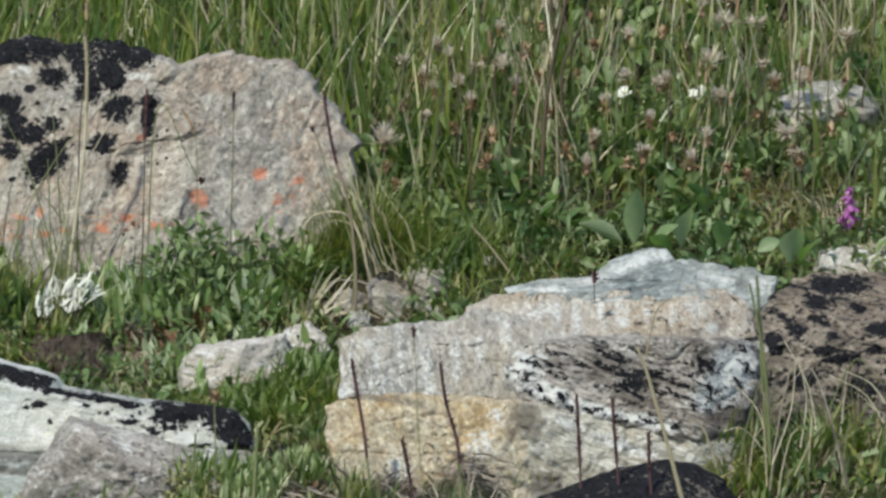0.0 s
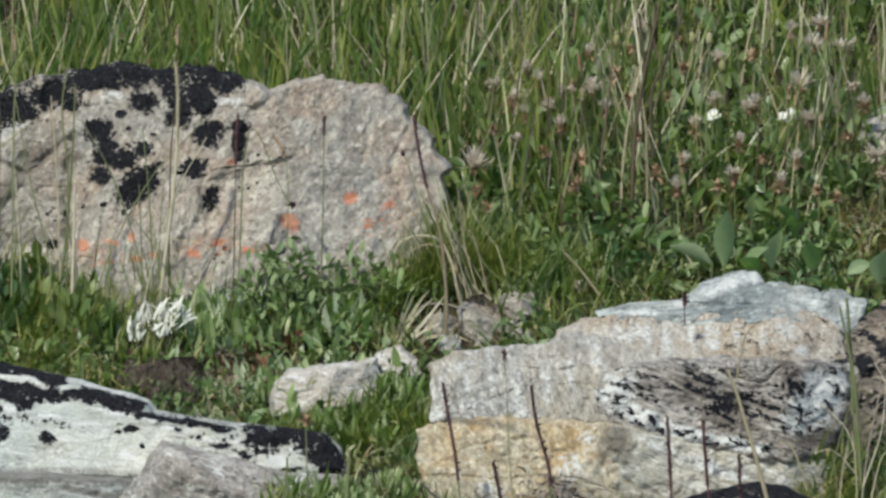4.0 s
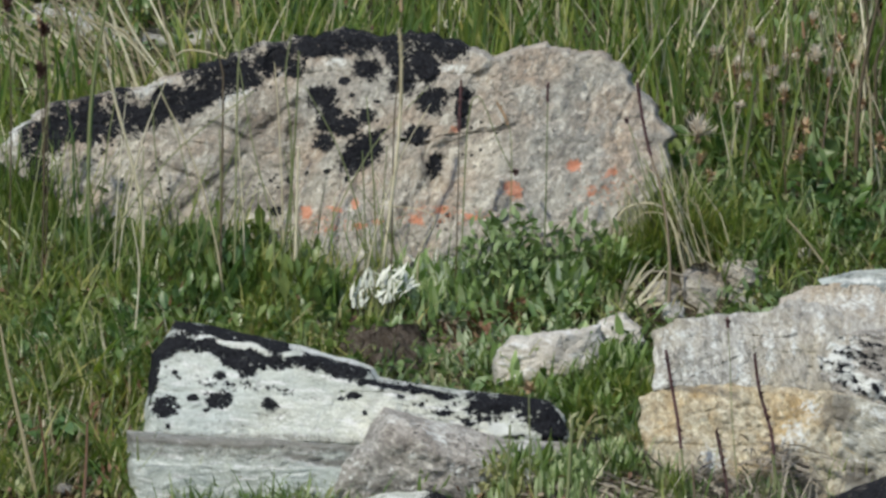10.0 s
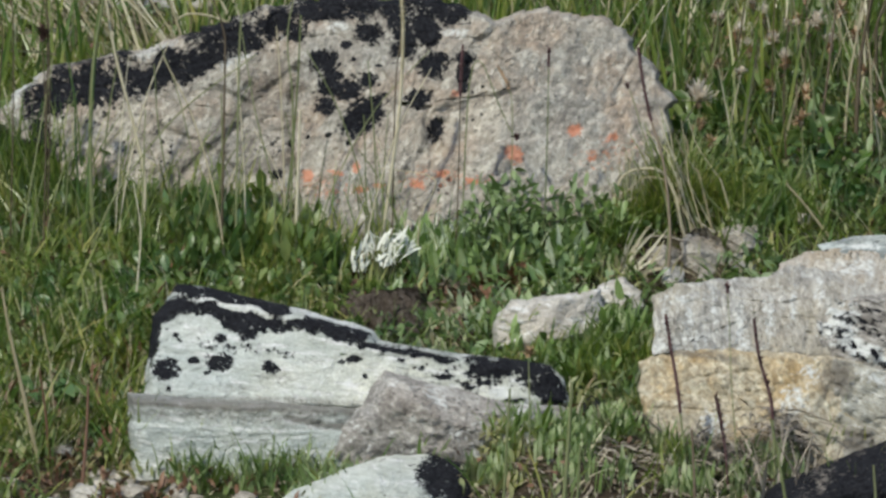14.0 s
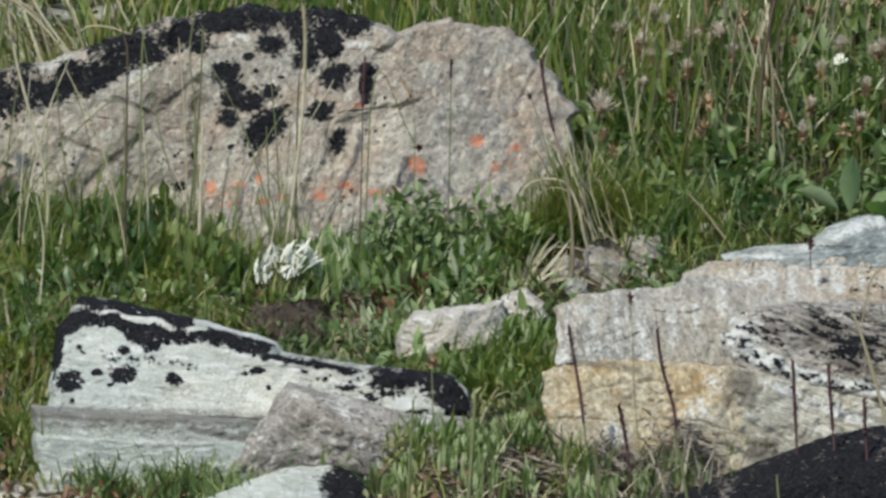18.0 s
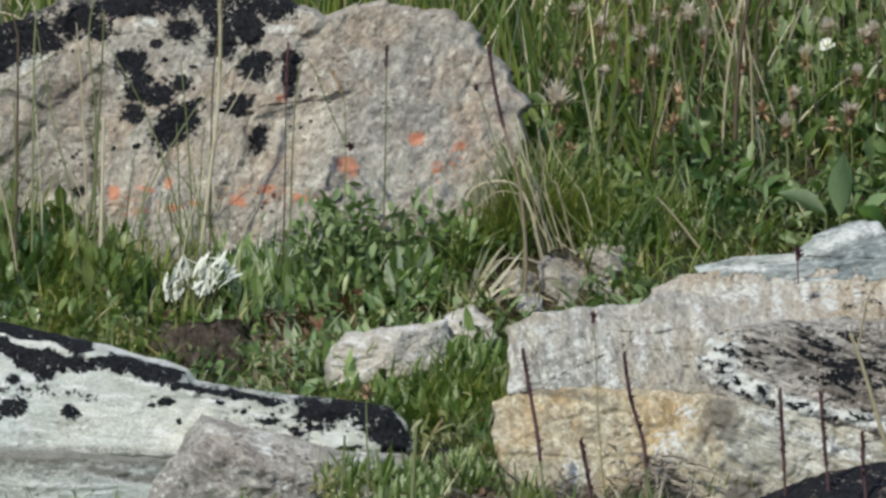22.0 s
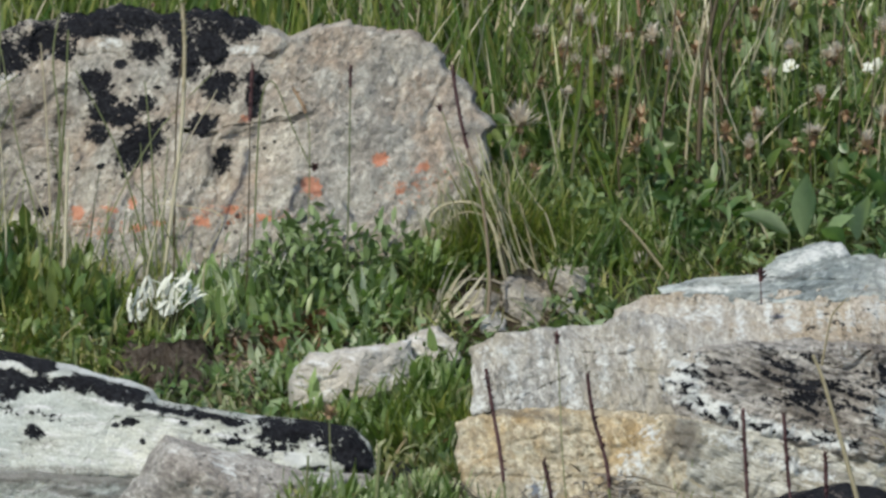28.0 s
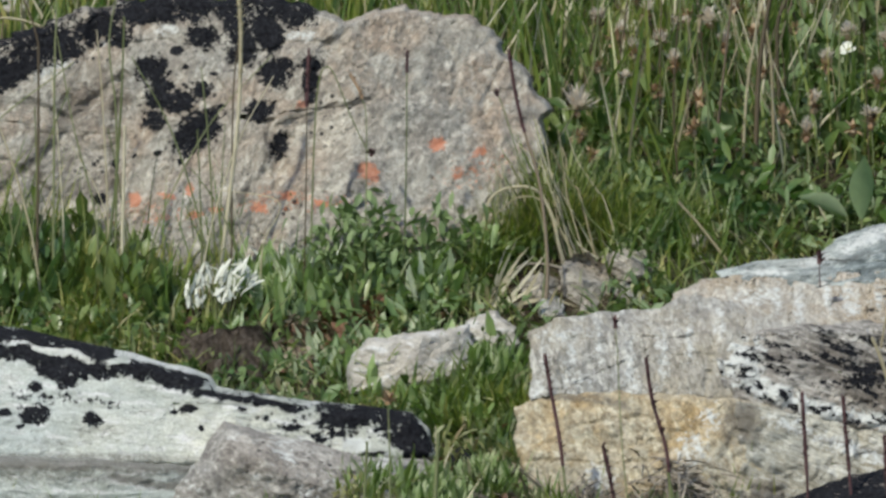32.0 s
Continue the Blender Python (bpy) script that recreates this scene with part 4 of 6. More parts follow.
def cover(name, label, material, aa, bb, length, width, el, bend, profile, seed, fold=0.0, lift=0.0, twist=0.6):
    r = np.random.default_rng(seed)
    n = len(aa)
    base = hill(aa, bb)
    base[:, 2] += r.uniform(-0.004, 0.004 + lift, n)
    v, f = ribbons(base, r.uniform(0, 2 * np.pi, n), r.uniform(*el, n), r.uniform(*length, n) * r.uniform(0.65, 1.0, n), r.uniform(*width, n), r.uniform(*bend, n), profile, fold, r.normal(0, twist, n))
    return tagged(new(name, mesh_of(name, v, f, material, True)), label, "grass" if "grass" in name else "plants", kind="stuff")


def tall(aa, bb):
    d = np.clip((bb - 40) / 150, 0, 1) * np.clip((420 - aa) / 200, 0, 1) * (1 - 0.95 * blob(np.stack([aa, bb], 1), [(-820, 330, 260, 130, 0)], 2))
    return d * np.clip(0.6 + 1.4 * clumpy(aa, bb, 75, 3), 0.05, 1)


def open_meadow(aa, bb):
    d = np.clip((bb - 10) / 240, 0.10, 1) * np.clip((aa - 200) / 120, 0, 1)
    d = d * (1 - 0.85 * blob(np.stack([aa, bb], 1), [(1060, 175, 140, 100, 0)], 2))
    return d * np.clip(0.36 + 1.6 * clumpy(aa, bb, 70, 5), 0.03, 1)


aa, bb = scattered(12500, (-1300, 500), (40, 1100), tall, 1)
cover("tall_grass", "tall green meadow grass with long narrow blades", M_GRASS, aa, bb, (0.12, 0.36), (0.004, 0.012), (1.2, 1.57), (0.05, 0.7), BLADE, 1, twist=0.9)
aa, bb = scattered(10800, (200, 1500), (0, 1100), open_meadow, 21)
cover("meadow_grass", "loose green grass between the flowers", M_GRASS, aa, bb, (0.10, 0.30), (0.004, 0.0095), (1.25, 1.57), (0.05, 0.7), BLADE, 21, twist=0.9)
aa, bb = scattered(1800, (-1300, 500), (60, 1000), tall, 2)
cover("dry_grass", "pale dry grass stalks among the green", M_STRAW, aa, bb, (0.16, 0.42), (0.003, 0.006), (0.95, 1.57), (0.0, 0.5), BLADE, 2)
aa, bb = scattered(2900, (200, 1500), (30, 1000), open_meadow, 22)
cover("dry_grass", "pale dry stalks between the flowers", M_STRAW, aa, bb, (0.12, 0.36), (0.0025, 0.0055), (0.95, 1.57), (0.0, 0.5), BLADE, 22)
aa, bb = scattered(40000, (-1300, 1500), (-640, 420), lambda a, b: bare(a, b) * np.clip(0.45 + 1.1 * clumpy(a, b, 110, 7) + 0.5 * clumpy(a, b, 35, 77), 0.02, 1) * np.where(a < -300, np.where(b < -460, 0.4, 1.0), np.where(b < -400, 0.12, 0.5)), 3)
cover("short_grass", "short bright green grass", M_GRASS, aa, bb, (0.04, 0.14), (0.0025, 0.0055), (0.75, 1.5), (0.1, 1.3), BLADE, 3)
aa, bb = scattered(3500, (-1300, 1500), (-640, 420), None, 4)
cover("dry_grass", "short dry grass litter", M_STRAW, aa, bb, (0.03, 0.11), (0.0015, 0.003), (0.1, 1.2), (0.0, 0.9), BLADE, 4)
aa, bb = scattered(44000, (-1300, 1500), (-340, 700), lambda a, b: bare(a, b) * np.clip(0.5 + 1.2 * clumpy(a, b, 75, 11), 0.04, 1) * np.clip(0.8 - b / 320, 0.10, 1), 5)
cover("low_willow_leaves", "dense low green willow leaves", M_LEAF, aa, bb, (0.016, 0.044), (0.006, 0.013), (0.1, 1.4), (0.2, 1.0), OVAL, 5, fold=0.25, lift=0.05)
aa, bb = scattered(40000, (-1300, 1500), (-380, 600), lambda a, b: bare(a, b) * np.clip(0.4 + 1.2 * clumpy(a, b, 60, 13), 0.04, 1) * np.clip(1.1 - b / 380, 0.12, 1), 15)
cover("narrow_leaves", "narrow upright leaves of small herbs", M_MAT, aa, bb, (0.02, 0.055), (0.003, 0.007), (0.5, 1.5), (0.1, 0.9), LANCE, 15, fold=0.25, lift=0.04)
aa, bb = scattered(9000, (-1300, 1500), (-640, 120), lambda a, b: np.clip(blob(np.stack([a, b], 1), [(400, -95, 130, 50, 10), (250, -90, 100, 40, 0), (560, -45, 140, 30, 8), (-100, -480, 400, 60, 0), (300, -500, 300, 40, 0)], 2), 0.04, 1), 16)
cover("moss", "yellow green moss over the soil", M_MOSS, aa, bb, (0.008, 0.022), (0.002, 0.005), (0.4, 1.5), (0.0, 0.8), LANCE, 16, lift=0.012)
aa, bb = scattered(9000, (230, 1500), (-30, 230), lambda a, b: bare(a, b) * np.clip(0.4 + 1.3 * clumpy(a, b, 90, 47), 0.03, 1) * np.clip(1.3 - b / 200, 0.15, 1), 47)
cover("low_willow_leaves", "blue green low leaves between the flowers", M_SAGE, aa, bb, (0.02, 0.05), (0.006, 0.013), (0.3, 1.4), (0.1, 0.9), OVAL, 47, fold=0.25, lift=0.06)
aa, bb = scattered(420, (-1050, -250), (-150, -40), None, 17)
cover("tall_grass", "thin green grass before the boulder", M_GRASS, aa, bb, (0.08, 0.24), (0.0025, 0.005), (1.15, 1.57), (0.1, 0.7), BLADE, 17)
aa, bb = scattered(190, (-100, 175), (-90, 60), None, 18)
cover("tall_grass", "thin grass at the boulder's end", M_GRASS, aa, bb, (0.06, 0.16), (0.002, 0.0045), (1.0, 1.57), (0.1, 0.9), BLADE, 18)
aa, bb = scattered(90, (840, 1250), (-420, -300), None, 19)
cover("dry_grass", "tangle of dry stems before the ledge", M_STRAW, aa, bb, (0.06, 0.18), (0.002, 0.004), (0.5, 1.5), (0.1, 1.0), BLADE, 19)
aa, bb = scattered(120, (820, 1250), (-440, -340), None, 20)
cover("tall_grass", "green grass before the ledge", M_GRASS, aa, bb, (0.04, 0.11), (0.005, 0.011), (0.7, 1.4), (0.1, 1.0), BLADE, 20)
aa, bb = scattered(40000, (-1300, 1500), (-680, -230), lambda a, b: bare(a, b) * np.where((b < -415) & (a > -320), 0.12, 1.0) * np.clip(0.5 + 1.1 * clumpy(a, b, 80, 12), 0.04, 1), 6)
cover("cushion_leaves", "grey green upright cushion leaves", M_MAT, aa, bb, (0.016, 0.042), (0.005, 0.011), (0.7, 1.5), (0.0, 0.5), OVAL, 6, fold=0.25, lift=0.015)
aa, bb = scattered(5200, (-1300, 1500), (-640, 500), lambda a, b: np.clip(0.1 + 0.8 * clumpy(a, b, 150, 14), 0.02, 1), 8)
cover("reddish_leaves", "reddish brown old leaves scattered in the green", M_RED, aa, bb, (0.012, 0.028), (0.005, 0.011), (0.1, 1.2), (0.1, 0.8), OVAL, 8, fold=0.3, lift=0.05)
aa, bb = scattered(1100, (-1100, -640), (-470, -40), lambda a, b: np.clip(0.3 + 1.2 * clumpy(a, b, 60, 41), 0.02, 1), 41)
cover("reddish_leaves", "patches of red brown leaves and stems in the grass", M_RED, aa, bb, (0.02, 0.06), (0.004, 0.009), (0.5, 1.5), (0.0, 0.6), LANCE, 41, fold=0.25, lift=0.04)
aa, bb = scattered(2600, (-1150, -620), (-480, 0), lambda a, b: np.clip(0.35 + 1.4 * clumpy(a, b, 75, 43), 0.03, 1), 43)
cover("tall_grass", "longer bent green grass on the lower bank", M_GRASS, aa, bb, (0.09, 0.22), (0.003, 0.0065), (0.9, 1.5), (0.2, 1.2), BLADE, 43)
aa, bb = scattered(1500, (-1150, -620), (-460, 0), lambda a, b: np.clip(1.5 * clumpy(a, b, 60, 44), 0.0, 1), 44)
cover("broad_leaves", "dark green rounded leaves in the grass", M_LEAF, aa, bb, (0.03, 0.05), (0.014, 0.024), (0.2, 1.2), (0.1, 0.9), OVAL, 44, fold=0.3, lift=0.05)
aa, bb = scattered(700, (-1100, -640), (-470, 60), None, 42)
cover("dry_grass", "thin dry stalks in the short grass", M_STRAW, aa, bb, (0.05, 0.16), (0.0015, 0.003), (0.8, 1.57), (0.0, 0.5), BLADE, 42)
aa, bb = scattered(20000, (-1300, 1500), (-680, 300), lambda a, b: np.clip(0.25 + np.where(b < -420, 0.6, 0), 0.25, 1) * (1 - blob(np.stack([a, b], 1), [(-270, -200, 110, 40, -8)], 2)), 9)
cover("plant_litter", "brown dead leaves and bits of stem on the soil", M_LITTER, aa, bb, (0.008, 0.03), (0.002, 0.007), (-0.1, 0.4), (-0.2, 0.4), LANCE, 9, lift=0.008)
aa, bb = scattered(420, (-350, -150), (-240, -160), None, 49)
cover("dead_leaves", "dark brown dead leaves round the burrow", M_LITTER, aa, bb, (0.012, 0.03), (0.005, 0.011), (0.1, 1.2), (0.1, 0.8), OVAL, 49, fold=0.3, lift=0.02)
aa, bb = scattered(3600, (-320, 480), (-640, -400), None, 48)
cover("plant_litter", "greyish straw litter over the trampled soil", M_NEST, aa, bb, (0.015, 0.055), (0.002, 0.005), (-0.1, 0.5), (-0.2, 0.6), BLADE, 48, lift=0.012)
aa, bb = scattered(1200, (-1300, 1500), (-300, 250), lambda a, b: bare(a, b), 10)
cover("broad_leaves", "larger glossy green leaves among the low plants", M_BROADLEAF, aa, bb, (0.03, 0.055), (0.014, 0.024), (0.3, 1.3), (0.1, 0.9), OVAL, 10, fold=0.3, lift=0.02)

aa, bb = scattered(1500, (420, 1300), (90, 480), lambda a, b: np.clip(0.3 + 1.6 * clumpy(a, b, 90, 51), 0, 1), 51)
cover("broad_leaves", "broad blue green leaves in the flower meadow", M_SAGE, aa, bb, (0.045, 0.08), (0.018, 0.03), (0.6, 1.45), (0.1, 0.8), OVAL, 51, fold=0.3, lift=0.06)

aa, bb = scattered(6800, (230, 1500), (-10, 640), lambda a, b: bare(a, b) * np.clip(0.15 + 1.5 * clumpy(a, b, 120, 52), 0, 1) * (1 - 0.7 * blob(np.stack([a, b], 1), [(1060, 190, 130, 70, 0)], 2)), 52)
cover("broad_leaves", "dark green leaves crowded under the flowers", M_DEEP, aa, bb, (0.03, 0.065), (0.011, 0.022), (0.3, 1.4), (0.1, 0.9), OVAL, 52, fold=0.3, lift=0.08)
aa, bb = scattered(380, (-230, -40), (-215, -135), None, 67)
cover("reddish_leaves", "dark red brown dead leaves under the plants", M_RED, aa, bb, (0.014, 0.032), (0.006, 0.012), (0.1, 1.3), (0.1, 0.8), OVAL, 67, fold=0.3, lift=0.025)
aa, bb = scattered(300, (800, 1250), (-430, -330), lambda a, b: np.clip(0.3 + 1.4 * clumpy(a, b, 70, 65), 0.05, 1), 65)
cover("broad_leaves", "broad green leaves before the brown rock", M_BROADLEAF, aa, bb, (0.035, 0.08), (0.010, 0.020), (0.5, 1.4), (0.1, 0.9), OVAL, 65, fold=0.3, lift=0.02)
aa, bb = scattered(160, (820, 1250), (-430, -320), None, 66)
cover("withered_stems", "brown withered stems before the brown rock", M_BROWN, aa, bb, (0.06, 0.2), (0.002, 0.004), (0.8, 1.5), (0.0, 0.7), BLADE, 66)
aa, bb = scattered(900, (-1100, -640), (220, 460), lambda a, b: np.clip(0.3 + 1.3 * clumpy(a, b, 70, 60), 0.05, 1), 60)
cover("withered_stems", "withered brown stems behind the boulder's low end", M_BROWN, aa, bb, (0.05, 0.2), (0.003, 0.008), (0.4, 1.5), (0.0, 0.9), BLADE, 60)
aa, bb = scattered(1400, (-1100, -640), (230, 460), lambda a, b: np.clip(0.2 + 1.4 * clumpy(a, b, 80, 62), 0.05, 1), 62)
cover("broad_leaves", "dark low leaves behind the boulder's low end", M_DEEP, aa, bb, (0.025, 0.05), (0.010, 0.018), (0.3, 1.4), (0.1, 0.9), OVAL, 62, fold=0.3, lift=0.05)
aa, bb = scattered(2600, (880, 1250), (0, 130), lambda a, b: np.clip(0.35 + 1.2 * clumpy(a, b, 50, 57), 0.05, 1), 57)
cover("moss", "yellow brown moss and litter by the ledge", M_MOSS, aa, bb, (0.012, 0.03), (0.003, 0.006), (0.3, 1.4), (0.0, 0.8), LANCE, 57, lift=0.03)
aa, bb = scattered(420, (860, 1250), (-10, 130), None, 58)
cover("dry_grass", "short bleached straw on the mossy ground", M_STRAW, aa, bb, (0.03, 0.09), (0.002, 0.004), (0.2, 1.4), (0.0, 0.9), BLADE, 58, lift=0.02)
aa, bb = scattered(700, (330, 1500), (60, 900), open_meadow, 59)
cover("dry_grass", "bright bleached stalks among the flowers", M_STRAW, aa, bb, (0.16, 0.34), (0.004, 0.0075), (1.15, 1.57), (0.0, 0.45), BLADE, 59)
aa, bb = scattered(1700, (230, 1500), (40, 900), open_meadow, 53)
cover("withered_stems", "thin withered brown stems among the flowers", M_BROWN, aa, bb, (0.12, 0.34), (0.002, 0.0045), (1.0, 1.57), (0.0, 0.6), BLADE, 53)
aa, bb = scattered(2500, (-1100, -330), (-330, 0), lambda a, b: bare(a, b) * np.clip(0.1 + 1.6 * clumpy(a, b, 85, 54), 0, 1), 54)
cover("broad_leaves", "rounded dark green leaves before the boulder", M_DEEP, aa, bb, (0.022, 0.046), (0.011, 0.020), (0.2, 1.3), (0.1, 0.9), OVAL, 54, fold=0.3, lift=0.05)
aa, bb = scattered(1500, (-330, 420), (-200, 30), lambda a, b: bare(a, b) * np.clip(0.2 + 1.5 * clumpy(a, b, 60, 55), 0, 1), 55)
cover("broad_leaves", "bright green leaves between the stones", M_BROADLEAF, aa, bb, (0.025, 0.05), (0.009, 0.017), (0.5, 1.45), (0.1, 0.8), OVAL, 55, fold=0.3, lift=0.03)
aa, bb = scattered(5600, (-1100, -330), (-330, -40), lambda a, b: bare(a, b) * np.clip(0.3 + 1.4 * clumpy(a, b, 95, 63), 0.02, 1), 63)
cover("short_grass", "fine yellowing grass before the layered stone", M_YELLOW, aa, bb, (0.04, 0.12), (0.002, 0.0042), (0.7, 1.5), (0.1, 1.2), BLADE, 63)
aa, bb = scattered(2200, (240, 1400), (20, 420), lambda a, b: bare(a, b) * np.clip(0.2 + 1.4 * clumpy(a, b, 80, 64), 0.02, 1), 64)
cover("short_grass", "fine yellowing grass between the flowers", M_YELLOW, aa, bb, (0.06, 0.18), (0.002, 0.0042), (0.7, 1.5), (0.1, 1.2), BLADE, 64)
aa, bb = scattered(900, (-1100, -420), (-600, -470), lambda a, b: np.clip(0.2 + 1.5 * clumpy(a, b, 60, 56), 0, 1), 56)
cover("reddish_leaves", "brown red leaves on the stony soil", M_RED, aa, bb, (0.015, 0.04), (0.005, 0.011), (0.3, 1.4), (0.1, 0.8), OVAL, 56, fold=0.3, lift=0.02)

# ---- single plants ----
def upright(points, a0, b0, c=None, lean=0.0):
    """Places of (a, b) points in the upright plane in which a plant that roots at a0, b0 stands."""
    c = deep(b0) if c is None else c
    return np.array([face(a, b, c + lean * (b - b0) / 1000) for a, b in points])


def smooth_line(points, n=14):
    """A curve through a few points."""
    p = np.asarray(points, float)
    t = np.linspace(0, len(p) - 1, n)
    ext = np.concatenate([2 * p[:1] - p[1:2], p, 2 * p[-1:] - p[-2:-1]])
    i = np.clip(t.astype(int), 0, len(p) - 2)
    f = (t - i)[:, None]
    q0, q1, q2, q3 = ext[i], ext[i + 1], ext[i + 2], ext[i + 3]
    return 0.5 * (2 * q1 + (q2 - q0) * f + (2 * q0 - 5 * q1 + 4 * q2 - q3) * f ** 2 + (3 * q1 - q0 - 3 * q2 + q3) * f ** 3)


def spikelets(line, n, size, seed, spread_out=0.6):
    """Small pointed husks up and round a stem."""
    r = np.random.default_rng(seed)
    i = r.uniform(0, len(line) - 1.01, n)
    k = i.astype(int)
    base = line[k] + (line[k + 1] - line[k]) * (i - k)[:, None]
    return ribbons(base, r.uniform(0, 6.28, n), r.uniform(0.9 - spread_out, 1.4, n), r.uniform(0.6, 1.2, n) * size, np.full(n, size * 0.45), r.uniform(-0.2, 0.5, n), LANCE, 0.5)


def stalk(label, points, width, stem_material, head=None, head_material=None, head_size=0.008, head_count=40, root=None, seed=0, category="grass stalk", name="grass_stalk", group="grass stalks", c=None):
    """A single stalk from its root (the last point) to its tip (the first), with a seed head over the first part of it."""
    lean = 0.0
    if c is None and points[-1][1] > -75 and -1000 < points[-1][0] < 230 and points[0][1] > 50:
        points, lean = list(points) + [(points[-1][0] - 4, -132)], 0.0
    a0, b0 = points[-1] if root is None else root
    line = smooth_line(upright(points, a0, b0, c, lean), 6 * len(points))
    foot = Vector(line[-1])
    ob = thing(name, foot, label, category, group)
    w = width / 2000 * np.linspace(0.4, 0.8, len(line))
    part("stem", mesh_of("stem", *[x if i else x - np.array(foot) for i, x in enumerate(tube(line, w, 5))], stem_material, True), ob)
    if head:
        top = line[:max(3, int(len(line) * head))]
        v, f = spikelets(top, head_count, head_size, seed)
        v2, f2 = tube(top, np.full(len(top), head_size * 0.28), 5)
        v, f = joined([(v, f), (v2, f2)])
        part("seed_head", mesh_of("seed_head", v - np.array(foot), f, head_material, True), ob)
    return ob


# stalks before the big boulder
stalk("tall straw-coloured grass stalk with a drooping head", [(-262, 372), (-258, 300), (-262, 180), (-275, 60), (-290, -60)], 10.5, M_STRAW, 0.35, M_STRAW, 0.012, 40, seed=1)
stalk("thin green grass stalk", [(-440, 330), (-445, 200), (-455, 60), (-470, -60)], 7, M_GREENSTEM, seed=2)
stalk("pale dry grass stalk", [(-440, 160), (-442, 60), (-446, -70)], 10, M_STRAW, seed=3)
stalk("long pale dry grass stalk", [(-790, 372), (-770, 260), (-735, 130), (-715, 30), (-722, -120)], 10, M_STRAW, seed=4)
stalk("wide dark green grass blade", [(-780, 420), (-808, 240), (-812, 60), (-805, -60)], 13, M_GREENSTEM, seed=5)
stalk("dark stalk with a small dark seed head", [(-152, 270), (-155, 200), (-157, 60), (-160, -60)], 4, M_STEM, 0.3, M_SPIKE, 0.011, 40, seed=6)
stalk("arching stalk with a nodding dark head", [(-52, 112), (-62, 122), (-85, 170), (-120, 250), (-140, 200), (-150, -40)], 4, M_GREENSTEM, 0.12, M_SPIKE, 0.012, 26, seed=7)
stalk("thin stalk with a narrow dark head", [(2, 276), (1, 230), (0, 120), (-4, -50)], 4, M_GREENSTEM, 0.25, M_SPIKE, 0.008, 26, seed=8)
stalk("thin stalk with a small reddish head", [(-88, 240), (-70, 205), (-62, 150), (-66, -50)], 3, M_GREENSTEM, 0.3, M_RUST, 0.008, 20, seed=9)
stalk("dark purple seed spike on a thick stalk", [(160, 278), (170, 212), (184, 150), (200, 100), (212, 40), (220, -60)], 8, M_BROWN, 0.36, M_SPIKE, 0.010, 50, seed=10)
stalk("leaning stalk with a small dark tip", [(140, 210), (150, 190), (175, 110), (215, -10)], 4, M_GREENSTEM, 0.14, M_SPIKE, 0.010, 16, seed=11)
stalk("thin green grass stalk", [(-700, 240), (-690, 120), (-660, -40)], 5, M_GREENSTEM, seed=12)
stalk("thin green grass stalk", [(-580, 190), (-578, 60), (-590, -60)], 6, M_GREENSTEM, seed=13)
stalk("leaning green grass stalk", [(-525, 220), (-570, 110), (-620, -40)], 5, M_GREENSTEM, seed=14)
stalk("thin green grass stalk", [(-320, 250), (-308, 120), (-300, -60)], 5, M_GREENSTEM, seed=15)
stalk("bent green grass stalk", [(-545, 300), (-520, 160), (-490, 40), (-480, -60)], 5, M_GREENSTEM, seed=16)
stalk("thin pale grass stalk", [(-300, 60), (-200, 40), (-225, -30)], 4, M_STRAW, seed=17)
stalk("thin green grass stalk", [(-880, 250), (-905, 100), (-930, -60)], 6, M_GREENSTEM, seed=18)
stalk("tall pale grass stalk behind the boulder", [(145, 470), (137, 380), (130, 250), (130, 200)], 6, M_STRAW, c=0.5, seed=19)
# dry arch and twig
stalk("dry curled grass blade", [(118, 0), (132, 45), (165, 62), (205, 56), (228, 15), (238, -30), (250, -72)], 9, M_STRAW, seed=20, c=-0.16)
stalk("dry curled grass blade", [(140, 20), (175, 46), (212, 40), (238, 0), (258, -40), (272, -75)], 5, M_STRAW, seed=21, c=-0.16)
for k, line in enumerate(([(204, 78), (222, 44), (250, 16), (256, -24), (290, -80)], [(244, 124), (250, 92), (232, 40), (252, -60)], [(176, 128), (210, 96), (244, 50), (300, -50)])):
    stalk("bleached straw leaning by the boulder's end", line, 4 + 1.5 * (k % 2), M_STRAW, seed=260 + k, c=-0.13 - 0.005 * k)
for k in range(9):
    r = np.random.default_rng(280 + k)
    x, y, run, fall = r.uniform(165, 250), r.uniform(95, 175), r.uniform(15, 75), r.uniform(70, 130)
    stalk("bleached straw lying across the boulder's end", [(x, y), (x + 0.3 * run + r.normal(0, 5), y - 0.4 * fall), (x + 0.75 * run, y - 0.8 * fall), (x + run, y - fall), (x + 1.5 * run + r.normal(0, 16), -50)], r.uniform(2.5, 5), (M_STRAW, M_STRAW, M_GREENSTEM)[k % 3], seed=280 + k, c=-0.14 - 0.004 * k)
stalk("withered rusty flower on a thin stem", [(-30, -268), (-29, -300), (-27, -370), (-26, -460)], 4, M_GREENSTEM, 0.14, M_RUST, 0.018, 26, seed=222, c=-1.06, name="withered_flower", category="flower", group="withered flowers")
stalk("small dark red flower head on the ledge", [(642, -48), (642, -66), (643, -96)], 3, M_SPIKE, 0.4, M_SPIKE, 0.013, 26, seed=223, c=-0.70, name="withered_flower", category="flower", group="withered flowers")
stalk("pale dry twig leaning on the ledge", [(425, 38), (455, 5), (490, -40), (520, -80)], 8, M_STRAW, seed=22, name="twig", category="twig", group="twigs")
